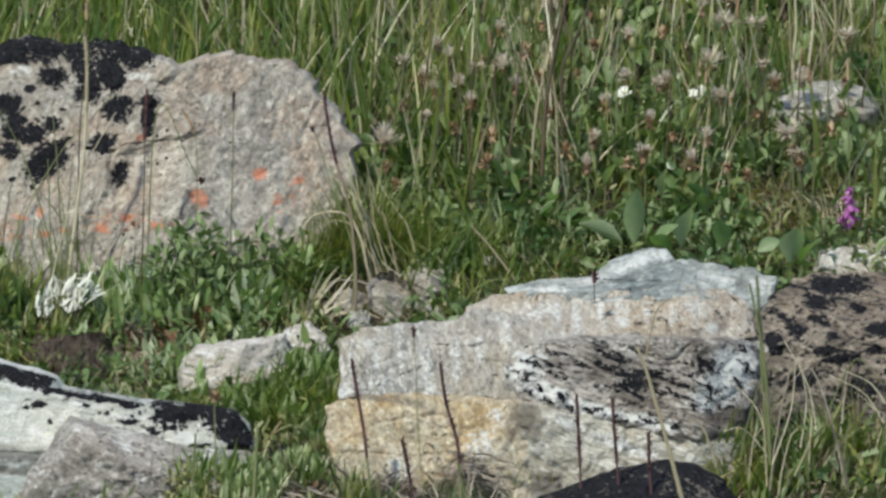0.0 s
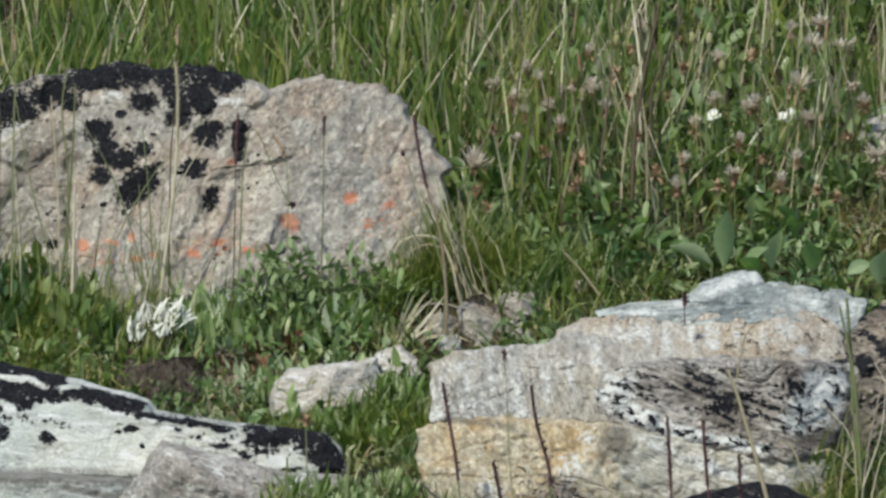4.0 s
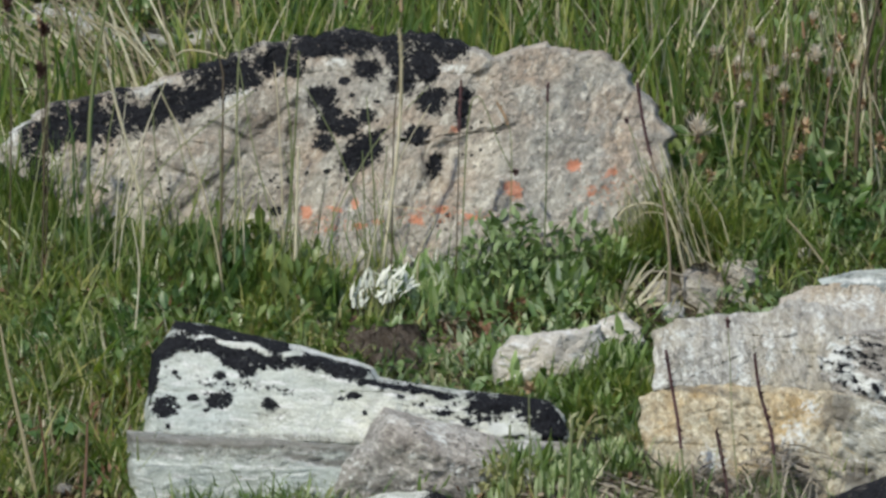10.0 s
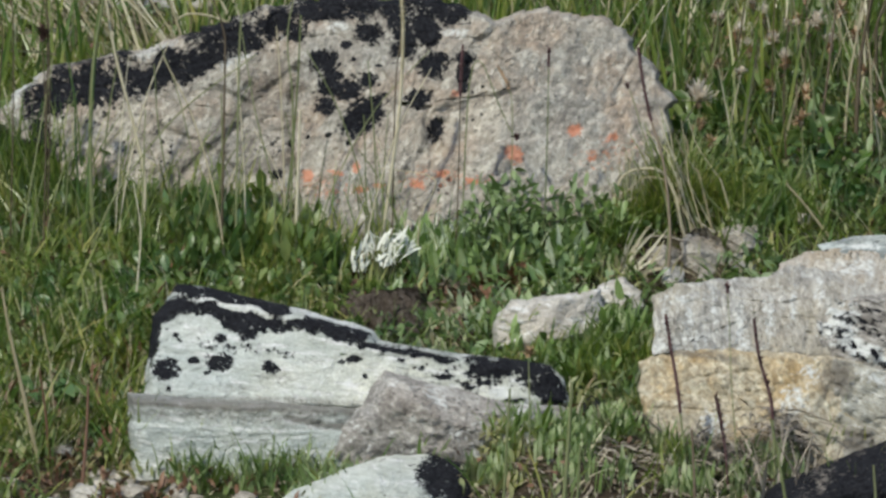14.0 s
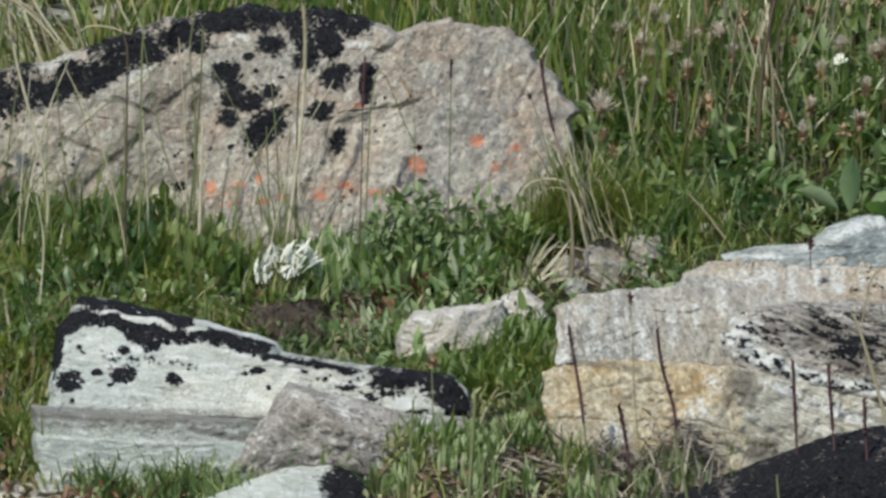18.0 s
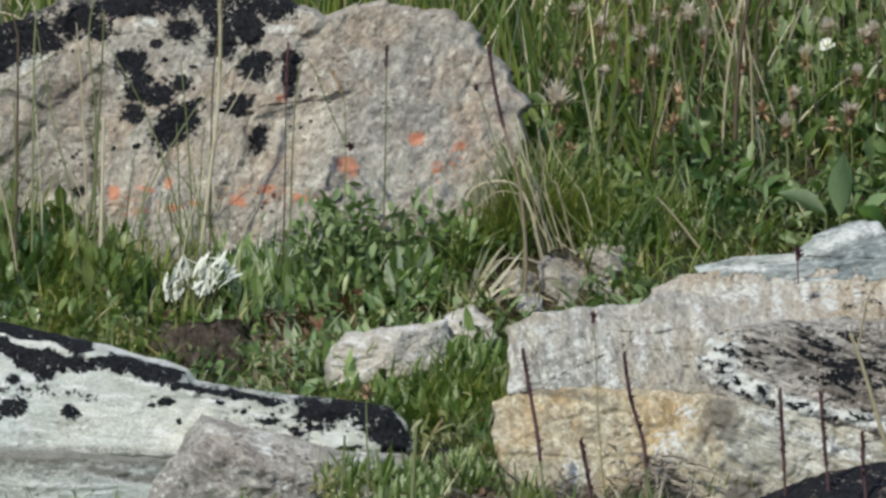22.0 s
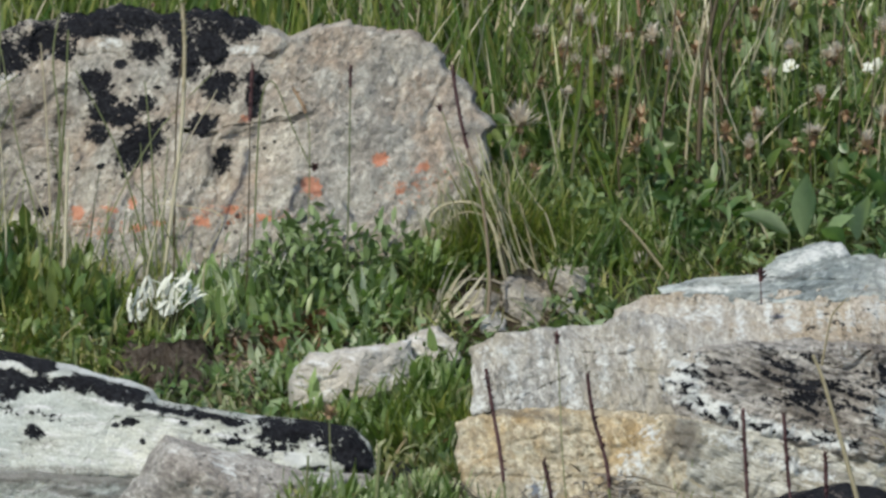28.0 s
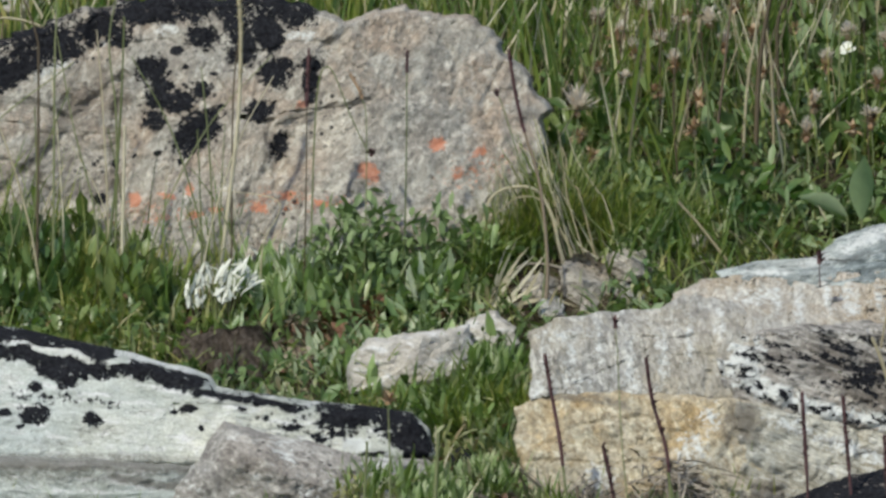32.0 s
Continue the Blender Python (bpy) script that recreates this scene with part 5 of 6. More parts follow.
# lower bank
stalk("long pale dry grass stalk", [(-968, -158), (-955, -230), (-930, -340), (-900, -470)], 10, M_STRAW, seed=23)
stalk("reddish brown old stem", [(-812, -330), (-815, -420), (-822, -520)], 9, M_RED, seed=24)
stalk("reddish brown old stem", [(-900, -300), (-888, -380), (-880, -470)], 7, M_RED, seed=25)
stalk("thin pale grass stalk", [(-895, -220), (-880, -300), (-870, -420)], 4, M_STRAW, seed=26)
stalk("pale curved grass stalk", [(-735, 30), (-722, -50), (-725, -130), (-735, -230)], 5, M_STRAW, seed=27)
for k, line in enumerate(([(213, -196), (222, -250), (236, -330), (250, -450), (255, -500)], [(370, -203), (380, -270), (402, -350), (408, -440), (410, -500)], [(303, -340), (312, -380), (322, -440), (326, -500)],
                          [(612, -260), (616, -330), (620, -410), (622, -470)], [(675, -265), (680, -330), (686, -400), (690, -460)], [(740, -330), (742, -390), (748, -460)], [(322, -145), (326, -200), (332, -330), (345, -470)])):
    stalk("dark purple flower spike gone to seed", line, 3 if k == 6 else 6, M_GREENSTEM if k in (0, 1, 6) else M_SPIKE, 0.16 if k == 6 else 0.6, M_SPIKE, 0.010, 30 if k == 6 else 70, seed=30 + k, name="seed_spike", category="seed spike", group="seed spikes", c=deep(-470) - 0.12 - 0.02 * k)
stalk("long pale dry stalk leaning across the ledge", [(718, -172), (732, -205), (752, -270), (778, -360), (802, -450), (826, -540), (850, -630), (870, -725)], 12, M_STRAW, seed=40, c=-1.42)
stalk("thin dry curled stalk on the ledge", [(775, -84), (752, -110), (742, -150), (735, -190)], 5, M_STRAW, seed=43, c=deep(-500) - 0.03)
stalk("wide dark green grass blade", [(930, -45), (938, -150), (945, -270), (960, -390)], 12, M_GREENSTEM, seed=41, c=deep(-390) - 0.05)
stalk("wide green grass blade", [(918, -60), (945, -200), (958, -390)], 9, M_GREENSTEM, seed=42, c=deep(-390) - 0.07)
for k, (line, width, m) in enumerate((([(-62, -330), (-68, -450), (-74, -600), (-78, -740)], 9, M_GREENSTEM), ([(48, -318), (42, -430), (34, -560), (26, -740)], 13, M_GREENSTEM), ([(64, -430), (58, -560), (50, -740)], 8, M_GREENSTEM), ([(262, -400), (268, -520), (272, -740)], 8, M_BROWN), ([(402, -380), (420, -470), (438, -590), (446, -740)], 9, M_GREENSTEM), ([(585, -460), (592, -560), (600, -740)], 7, M_GREENSTEM))):
    stalk("upright stem in front of the stones", line, width, m, seed=240 + k, c=-1.46)
for k, (x0, y0, x1, y1) in enumerate(((980, -160, 1040, -330), (1005, -190, 1010, -350), (990, -230, 930, -330), (1060, -220, 1150, -290), (1080, -210, 1160, -270), (880, -230, 950, -330), (1000, -200, 960, -380), (1030, -280, 1000, -400))):
    stalk("dry grass stalk in a loose tangle", [(x0, y0), ((x0 + x1) / 2 + 12, (y0 + y1) / 2 + 6), (x1, y1)], 4, M_STRAW, seed=50 + k, c=deep(y1) - 0.16)
# tall stalks over the flowers
for k, (x0, y0, x1, y1, w, m) in enumerate(((992, 480, 996, 240, 10, M_STRAW), (1024, 475, 1022, 240, 10, M_STRAW), (1062, 480, 1066, 250, 11, M_STRAW), (560, 300, 556, 120, 9, M_STRAW), (545, 330, 535, 190, 7, M_STRAW), (560, 460, 575, 200, 11, M_STEM), (590, 480, 560, 260, 9, M_STEM), (905, 400, 920, 130, 7, M_GREENSTEM),
                                            (500, 400, 480, 150, 6, M_GREENSTEM), (455, 300, 490, 60, 5, M_GREENSTEM), (1050, 287, 1160, 205, 8, M_STEM), (470, 430, 500, 280, 6, M_STRAW), (1004, 330, 985, 200, 6, M_STEM), (820, 330, 830, 130, 5, M_GREENSTEM),
                                            (512, 340, 520, 170, 5, M_STRAW), (430, 380, 420, 150, 6, M_GREENSTEM), (300, 420, 290, 120, 5, M_GREENSTEM), (350, 440, 330, 160, 6, M_STEM), (1140, 470, 1110, 180, 6, M_STEM))):
    stalk("tall upright stalk among the flowers", [(x0, y0), ((2 * x0 + x1) / 3 + 4, (2 * y0 + y1) / 3), ((x0 + 2 * x1) / 3 - 3, (y0 + 2 * y1) / 3), (x1, y1)], w, m, seed=60 + k)
for line, width, m in (([(598, 480), (578, 390), (562, 310), (552, 230), (546, 60)], 12, M_STEM), ([(640, 470), (618, 400), (596, 352), (582, 300), (590, 120)], 9, M_STEM), ([(556, 364), (546, 290), (533, 200), (526, 60)], 7, M_STRAW), ([(557, 364), (566, 300), (573, 240), (577, 60)], 6, M_STRAW),
                       ([(505, 480), (512, 380), (500, 260), (480, 80)], 6, M_BROWN)):
    stalk("thick withered stalk among the flowers", line, width, m, seed=280)
# straw tuft above the boulder's low end
def straw_tuft(label, a, b, n, spread_a, lengths, lean, seed):
    """Flattened dry grass, each straw a part."""
    r = np.random.default_rng(seed)
    foot = hill(a, b)
    ob = thing("dry_grass_tuft", foot, label, "dry grass", "dry grass tufts")
    for _ in range(n):
        root = hill(a + r.normal(0, spread_a), b + r.normal(0, spread_a * 0.4))
        size = r.uniform(*lengths)
        v, f = ribbons((root - foot)[None], np.array([r.normal(lean, 0.5)]), np.array([r.uniform(0.35, 1.2)]), np.array([size]), np.array([r.uniform(0.004, 0.008)]), np.array([r.uniform(-0.2, 0.9)]), BLADE, 0, np.array([r.uniform(0.9, 1.9)]))
        part("straw", mesh_of("straw", v, f, M_STRAW, True), ob)


for k, line in enumerate(([(-791, 387), (-735, 340), (-686, 284), (-668, 250)], [(-775, 440), (-730, 355), (-680, 284), (-662, 240)], [(-695, 440), (-672, 350), (-652, 290), (-645, 240)], [(-662, 318), (-640, 330), (-600, 326), (-555, 308), (-530, 280)], [(-871, 460), (-830, 395), (-775, 345), (-742, 250)],
                          [(-860, 410), (-800, 378), (-740, 352), (-700, 240)], [(-610, 440), (-590, 370), (-560, 310), (-548, 250)], [(-575, 440), (-568, 380), (-545, 312), (-535, 250)])):
    stalk("bleached bent straw behind the boulder", line, 8, M_STRAW, seed=230 + k, c=0.22 + 0.02 * k)
straw_tuft("bleached dry grass lying over the stones", -740, 225, 80, 80, (0.18, 0.40), 2.7, 81)
straw_tuft("bleached dry grass behind the boulder", -560, 240, 26, 50, (0.12, 0.26), 2.6, 82)
straw_tuft("dry grass tangle by the brown rock", 1020, -390, 12, 60, (0.10, 0.22), 1.6, 83)
straw_tuft("bleached flattened dry grass on the soil", 140, -122, 16, 26, (0.05, 0.11), 0.4, 85)
for k, (x, y, h) in enumerate(((-893, 352, 30), (-900, 278, 36), (-958, 400, 60))):
    stalk("stalk with a dark brown fluffy head", [(x, y + h / 2), (x + 2, y - h / 2), (x + 6, y - 90), (x + 8, y - 240)], 4, M_STEM, 0.17, M_DARKHEAD, 0.019, 60, seed=95 + k, name="seed_spike", category="seed spike", group="dark seed heads")


def fan(centre, n, length, width, seed, el=(-0.2, 1.5), bend=(-0.3, 0.5), profile=LANCE, fold=0.2):
    """Petals or plumes that spread from one point."""
    r = np.random.default_rng(seed)
    return ribbons(np.repeat(np.asarray(centre)[None], n, 0), r.uniform(0, 6.28, n), r.uniform(*el, n), r.uniform(0.7, 1.1, n) * length, np.full(n, width), r.uniform(*bend, n), profile, fold)


def facing(centre, n, length, width, seed):
    """An open flower that turns its face to the light."""
    v, f = fan(np.zeros(3), n, length, width, seed, (0.15, 0.55), (-0.2, 0.3), OVAL, 0.2)
    m = np.array(Vector((0, 0, 1)).rotation_difference(Vector((-0.3, -0.6, 0.85)).normalized()).to_matrix())
    return v @ m.T + centre, f


def ball(centre, radius, squash=1.0, n=8, seed=0):
    """A small uneven knob."""
    r = np.random.default_rng(seed)
    th, ph = np.meshgrid(np.linspace(0, np.pi, 6), np.linspace(0, 2 * np.pi, n, endpoint=False), indexing="ij")
    k = radius * (1 + 0.12 * r.normal(0, 1, th.shape))
    v = np.stack([k * np.sin(th) * np.cos(ph), k * np.sin(th) * np.sin(ph), k * squash * np.cos(th)], -1).reshape(-1, 3) + centre
    idx = np.arange(6 * n).reshape(6, n)
    nx_ = np.roll(idx, -1, 1)
    return v, np.stack([idx[:-1], idx[1:], nx_[1:], nx_[:-1]], -1).reshape(-1, 4)


def flower(name, label, category, group, a, b, tall_mm, pieces, seed, stem_material=M_GREENSTEM):
    """A flower or seed head at a, b on a stem that reaches the ground tall_mm below it. pieces: (part name, mesh builder, material)."""
    root = b - tall_mm
    line = smooth_line(upright([(a, b), (a + 4, b - tall_mm * 0.5), (a - 3, root - 10)], a, root), 8)
    foot = np.array(line[-1])
    ob = thing(name, foot, label, category, group)
    v, f = tube(line, np.full(len(line), 0.0014), 5)
    part("stem", mesh_of("stem", v - foot, f, stem_material, True), ob)
    holder = None
    for part_name, maker, material in pieces:
        v, f = maker(line[0])
        holder = part(part_name, mesh_of(part_name, v - foot, f, material, True), holder or ob)
    return ob


# feathery seed heads
for k, (x, y, s) in enumerate(((268, 182, 32), (850, 330, 30), (985, 205, 28), (925, 400, 22), (478, 322, 20), (400, 290, 16), (346, 305, 18), (340, 234, 14), (694, 302, 16), (860, 270, 18), (728, 172, 16), (1000, 172, 14), (755, 290, 14),
                                  (560, 430, 20), (880, 440, 18), (1090, 380, 20), (700, 380, 14), (360, 360, 14), (870, 400, 24), (430, 320, 14), (1010, 300, 24), (1080, 250, 16), (300, 330, 14), (940, 330, 14))):
    flower("feathery_seed_head", "fluffy pinkish grey seed plume on a thin stem", "seed head", "feathery seed heads", x, y, 130,
           [("plume", lambda c, s=s, k=k: fan(c, 80, s / 1000 * 1.4, 0.0055, 200 + k, (0.1 - 0.1 * (k % 3), 1.5 - 0.25 * (k % 4)), (-0.2, 0.6), [0.6, 1, 0.8, 0.2], 0), M_FLUFF),
            ("cup", lambda c, s=s, k=k: ball(c - np.array([0, 0, 0.006]), 0.006, 1.2, 8, k), M_RUST)], k)
# rusty withered flowers
for k, (x, y) in enumerate(((479, 320), (358, 270), (519, 345), (400, 300), (765, 290), (863, 265), (728, 160), (812, 150), (877, 145), (914, 130), (627, 140), (270, 140), (458, 195), (380, 330), (290, 110), (990, 178), (420, 250), (330, 290), (1005, 150), (660, 250), (560, 240),
                              (300, 250), (740, 220), (930, 240), (1060, 210), (500, 280), (440, 330),
                              (590, 170), (640, 185), (700, 150), (780, 200), (840, 190), (545, 300), (610, 310), (470, 380), (545, 395), (640, 360), (960, 290), (1085, 300), (760, 380), (830, 420), (390, 210), (450, 150))):
    flower("withered_flower", "rusty brown withered flower cup on a thin stem", "flower", "withered flowers", x, y, 120,
           ([("plume", lambda c, k=k: fan(c + np.array([0, 0, 0.008]), 60, 0.024, 0.0028, 350 + k, (0.6, 1.5), (-0.3, 0.4), [0.6, 1, 0.8, 0.2], 0), M_FLUFF)] if k % 3 == 1 else []) +
           [("calyx", lambda c, k=k: fan(c, 26, 0.013 + 0.012 * ((k * 7) % 5) / 4, 0.007, 300 + k, (-0.3, 1.4), (-0.4, 0.9)), M_RUST), ("seed_cup", lambda c, k=k: ball(c - np.array([0, 0, 0.004]), 0.006, 1.2, 8, k), M_RUST)], k)
# pods
for k, (x, y) in enumerate(((684, 415), (654, 415), (708, 365), (520, 410))):
    flower("seed_pod", "yellow green bladder-shaped seed pod on a stem", "seed pod", "seed pods", x, y, 160,
           [("pod", lambda c, k=k: ball(c, 0.0065, 1.9, 10, k), M_POD), ("tip", lambda c, k=k: fan(c + np.array([0, 0, 0.009]), 5, 0.012, 0.004, 400 + k, (1.0, 1.5)), M_POD)], k)
# two white flowers
for k, (x, y) in enumerate(((696, 276), (826, 276))):
    flower("white_flower", "open white flower with broad petals", "flower", "white flowers", x, y, 110,
           [("blossom", lambda c, k=k: facing(c, 10, 0.021, 0.015, 500 + k), M_WHITE), ("heart", lambda c, k=k: ball(c, 0.005, 0.8, 8, k), M_POD)], k)
# the violet pea flower
flower("violet_flower", "violet pea flower cluster on a short stem", "flower", "", 1093, 100, 120,
       [("blossom", lambda c: joined([fan(c - np.array([0, 0, h]), n, size, 0.010, 77 + n, (-1.35, -0.2), (-0.2, 0.5), OVAL, 0.3) for h, n, size in ((-0.012, 8, 0.016), (0.002, 12, 0.022), (0.018, 16, 0.028), (0.034, 18, 0.032))]), M_PINK)], 7)


def clump(name, label, category, material, a, b, n, radius, length, width, seed, el=(0.7, 1.5), bend=(0.0, 0.5), profile=LANCE, height=0.0, group=""):
    """A tuft of leaves rooted together."""
    r = np.random.default_rng(seed)
    base = hill(a + r.normal(0, radius, n), b + r.normal(0, radius * 0.45, n))
    base[:, 2] += r.uniform(0, 1, n) * height
    v, f = ribbons(base, r.uniform(0, 6.28, n), r.uniform(*el, n), r.uniform(*length, n), r.uniform(*width, n), r.uniform(*bend, n), profile, 0.25, r.normal(0, 0.5, n))
    foot = hill(a, b)
    return solid(name, mesh_of(name, v - foot, f, material, True), foot, label, category, group, 'stuff')


def leaf_meshes(name, material, length, width, profile, seed):
    """Four leaves of one kind, rooted at their own origin."""
    r = np.random.default_rng(seed)
    out = []
    for _ in range(4):
        v, f = ribbons(np.zeros((1, 3)), np.zeros(1), np.array([1.5]), np.array([r.uniform(*length)]), np.array([r.uniform(*width)]), np.array([r.uniform(0.2, 0.8)]), profile, 0.3)
        out.append(mesh_of(name, v, f, material, True))
    return out


def leaf_plant(name, label, category, group, leaf, material, a, b, n, radius, length, width, seed, profile=OVAL, tilt=0.5, height=0.0):
    """A plant whose leaves are parts of their own."""
    r = np.random.default_rng(seed)
    foot = Vector(hill(a, b))
    ob = thing(name, foot, label, category, group)
    meshes = leaf_meshes(leaf, material, length, width, profile, seed)
    for i in range(n):
        q = Vector(hill(a + r.normal(0, radius), b + r.normal(0, radius * 0.45))) - foot
        q.z += r.uniform(0, 1) * height
        p = part(leaf, meshes[i % 4], ob)
        p.matrix_basis = Matrix.Translation(q) @ Euler((0, r.normal(0, tilt), r.uniform(0, 6.28))).to_matrix().to_4x4() @ Matrix.Scale(r.uniform(0.7, 1.1), 4)
    return ob


r = np.random.default_rng(601)
ob = thing("white_flower_clump", hill(-293, -150), "clump of small narrow white petals among green leaves", "flower")
petals = leaf_meshes("petal", M_WHITE, (0.020, 0.036), (0.0045, 0.0075), [0.5, 0.95, 1.0, 0.8, 0.25], 601)
for k in range(58):
    x = r.uniform(-54, 50)
    y = -90 + 0.34 * x + r.uniform(-34, 18) * (1 - (x / 76) ** 2)
    q = Vector(face(-293 + x, y, deep(-150) - r.uniform(0.0, 0.035))) - ob.location
    part("petal", petals[k % 4], ob).matrix_basis = Matrix.Translation(q) @ Euler((r.normal(0.25, 0.3), r.normal(0.35 + 0.005 * x, 0.25), r.normal(1.57, 0.8))).to_matrix().to_4x4()
for k in range(9):
    x = -28 + 7 * k
    line = smooth_line(np.array([face(-293 + x * s, b, deep(-150) - 0.01) for b, s in ((-88 + 0.3 * x, 1.0), (-122, 0.8), (-156, 0.5))]), 6) - np.array(ob.location)
    part("stem", mesh_of("stem", *tube(line, np.full(6, 0.0015), 5), M_GREENSTEM, True), ob)
for k, (x, y, n) in enumerate(((-230, -108, 16), (-205, -122, 14), (-175, -112, 16), (-145, -118, 14), (-118, -125, 12), (-160, -135, 10), (60, -125, 8), (20, -135, 8))):
    leaf_plant("silvery_leaf_plant", "upright pale silvery leaves", "plant", "silvery leaves", "leaf", M_WHITE if k % 2 == 0 and k < 6 else M_SILVER, x, y, n, 15, (0.05, 0.08), (0.010, 0.016), 610 + k, LANCE, 0.3, 0.035)
for k, (x, y) in enumerate(((-215, -118), (-180, -130), (-120, -130), (-60, -125), (-410, -140), (-10, -135), (40, -120), (-390, -135), (-180, -150), (-150, -150), (-80, -145))):
    leaf_plant("leafy_plant", "tuft of upright fresh green leaves", "plant", "leafy plants", "leaf", M_BROADLEAF, x, y, 46, 28, (0.03, 0.06), (0.009, 0.016), 620 + k)
for k in range(30):
    r = np.random.default_rng(1600 + k)
    x, y = (r.uniform(-245, 60), r.uniform(-150, -105)) if k < 20 else (r.uniform(-70, 180), r.uniform(-330, -225))
    leaf_plant("leafy_plant", "tuft of upright pale fresh leaves", "plant", "leafy plants", "leaf", M_FRESH, x, y, 16, 16, (0.045, 0.075), (0.011, 0.017), 1600 + k, [0.4, 0.85, 1.0, 0.8, 0.05], 0.22, 0.03)
for k, (x, y, n) in enumerate(((-570, -105, 130), (-680, -95, 100), (-490, -110, 80), (-790, -60, 60), (-430, -125, 50), (-620, -150, 70))):
    leaf_plant("dark_leaved_plant", "clump of dark green rounded leaves", "plant", "dark leaved plants", "leaf", M_LEAF, x, y, n, 50, (0.03, 0.055), (0.013, 0.022), 632 + k, OVAL, 0.55, 0.08)
clump("grey_green_shrub", "low grey green leafy shrub before the boulder", "shrub", M_SAGE, -58, -114, 380, 40, (0.018, 0.032), (0.008, 0.013), 630, (0.0, 1.5), (0, 0.8), OVAL, 0.125)
clump("grey_green_shrub", "low grey green leafy shrub before the boulder", "shrub", M_SAGE, -110, -122, 160, 26, (0.018, 0.032), (0.007, 0.012), 631, (0.0, 1.5), (0, 0.8), OVAL, 0.10)
for k, (x, y, n, rad, tall_) in enumerate(((10, -108, 110, 28, 0.09), (66, -98, 110, 26, 0.11), (110, -86, 70, 18, 0.08))):
    clump("grey_green_shrub", "low grey green leafy shrub at the boulder's foot", "shrub", M_SAGE if k < 2 else M_FRESH, x, y, n, rad, (0.018, 0.034), (0.008, 0.013), 634 + k, (0.0, 1.5), (0, 0.8), OVAL, tall_)
for k, (x, y, n, rad) in enumerate(((-640, -510, 34, 18), (-590, -508, 60, 24), (-530, -510, 66, 26), (-470, -512, 60, 24), (-400, -530, 44, 26), (170, -350, 90, 30), (60, -280, 90, 36), (-20, -320, 80, 40), (130, -270, 80, 26), (505, -450, 50, 12), (860, -420, 90, 40), (960, -420, 80, 40),
                                     (1090, -370, 80, 40), (130, -480, 30, 20), (250, -520, 30, 20), (-880, -300, 90, 40), (-800, -200, 90, 40), (-950, -420, 90, 40), (-780, -420, 70, 30), (115, -95, 60, 12), (222, -48, 90, 14), (262, -30, 130, 22), (320, -28, 150, 34), (380, -40, 120, 36), (440, -20, 110, 36), (-450, -115, 130, 34), (-540, -110, 140, 34), (-620, -100, 140, 40), (-720, -85, 130, 40), (-390, -125, 90, 26), (-820, -60, 120, 40))):
    clump("grass_tuft", "dense tuft of short green grass", "grass", (M_LEAF if k % 2 else M_CUSHION) if k < 5 else M_GRASS, x, y, n, rad, (0.045, 0.085) if k < 5 else (0.04, 0.085) if k < 19 else (0.06, 0.13), (0.004, 0.008) if k < 19 else (0.003, 0.006), 640 + k, (0.9, 1.5), (0, 0.7), BLADE, group="grass tufts")
for x, y, az, up, tw, length, width in ((690, 8, 2.9, 0.55, 1.0, 0.10, 0.045), (712, 2, -1.5, 1.4, 0.1, 0.13, 0.05), (748, -5, -0.6, 0.9, 0.9, 0.08, 0.045), (797, -5, -1.2, 1.25, 0.2, 0.10, 0.048), (868, -8, -1.8, 1.2, 0.0, 0.08, 0.044),
                                        (775, -12, -2.4, 0.7, 0.6, 0.07, 0.04), (990, -35, -1.3, 1.25, 0.0, 0.09, 0.06), (1010, -30, -1.0, 0.9, 0.4, 0.08, 0.05), (930, -15, 0.2, 0.6, 1.0, 0.06, 0.035), (560, 60, -1.2, 0.9, 0.3, 0.07, 0.035),
                                        (840, 60, -1.9, 1.0, 0.2, 0.07, 0.035), (760, 90, -1.4, 1.1, 0.3, 0.08, 0.03), (660, 110, -1.1, 1.0, 0.2, 0.07, 0.03)):
    foot = hill(x, y - 40)
    v, f = ribbons(np.zeros((1, 3)), np.array([az]), np.array([up]), np.array([length * 0.85]), np.array([width * 0.8]), np.array([0.35]), [0.1, 0.55, 0.9, 1.0, 0.8, 0.4, 0.03], 0.5, np.array([tw]))
    ob = thing("broad_leaf_plant", foot, "broad smooth green leaf standing by the ledge", "plant", "broad leaf plants")
    part("leaf", mesh_of("leaf", v + np.array([0, 0, 0.045]), f, M_PALELEAF, True), ob)
    v, f = tube(np.array([[0, 0, -0.01], [0, 0, 0.02], [0, 0, 0.047]]), np.full(3, 0.002), 5)
    part("leaf_stalk", mesh_of("leaf_stalk", v, f, M_GREENSTEM, True), ob)
clump("dry_grass_nest", "matted nest of dry brown grass", "dry grass", M_NEST, 425, -475, 330, 28, (0.03, 0.07), (0.002, 0.005), 660, (-0.2, 0.45), (0, 0.9), BLADE, 0.075)
clump("dry_grass_nest", "matted dry grass below the ochre block", "dry grass", M_NEST, 300, -500, 260, 50, (0.03, 0.07), (0.002, 0.005), 662, (-0.1, 0.9), (0, 0.9), BLADE, 0.03)
for k in range(50):
    r = np.random.default_rng(900 + k)
    leaf_plant("cushion_plant", "upright grey green cushion leaves on brown litter", "plant", "cushion plants", "leaf", M_CUSHION if k % 3 else M_MAT, r.uniform(-260, 480), r.uniform(-570, -425), 30, 15, (0.03, 0.052), (0.006, 0.010), 900 + k, [0.5, 0.9, 1.0, 0.7, 0.05], 0.24)
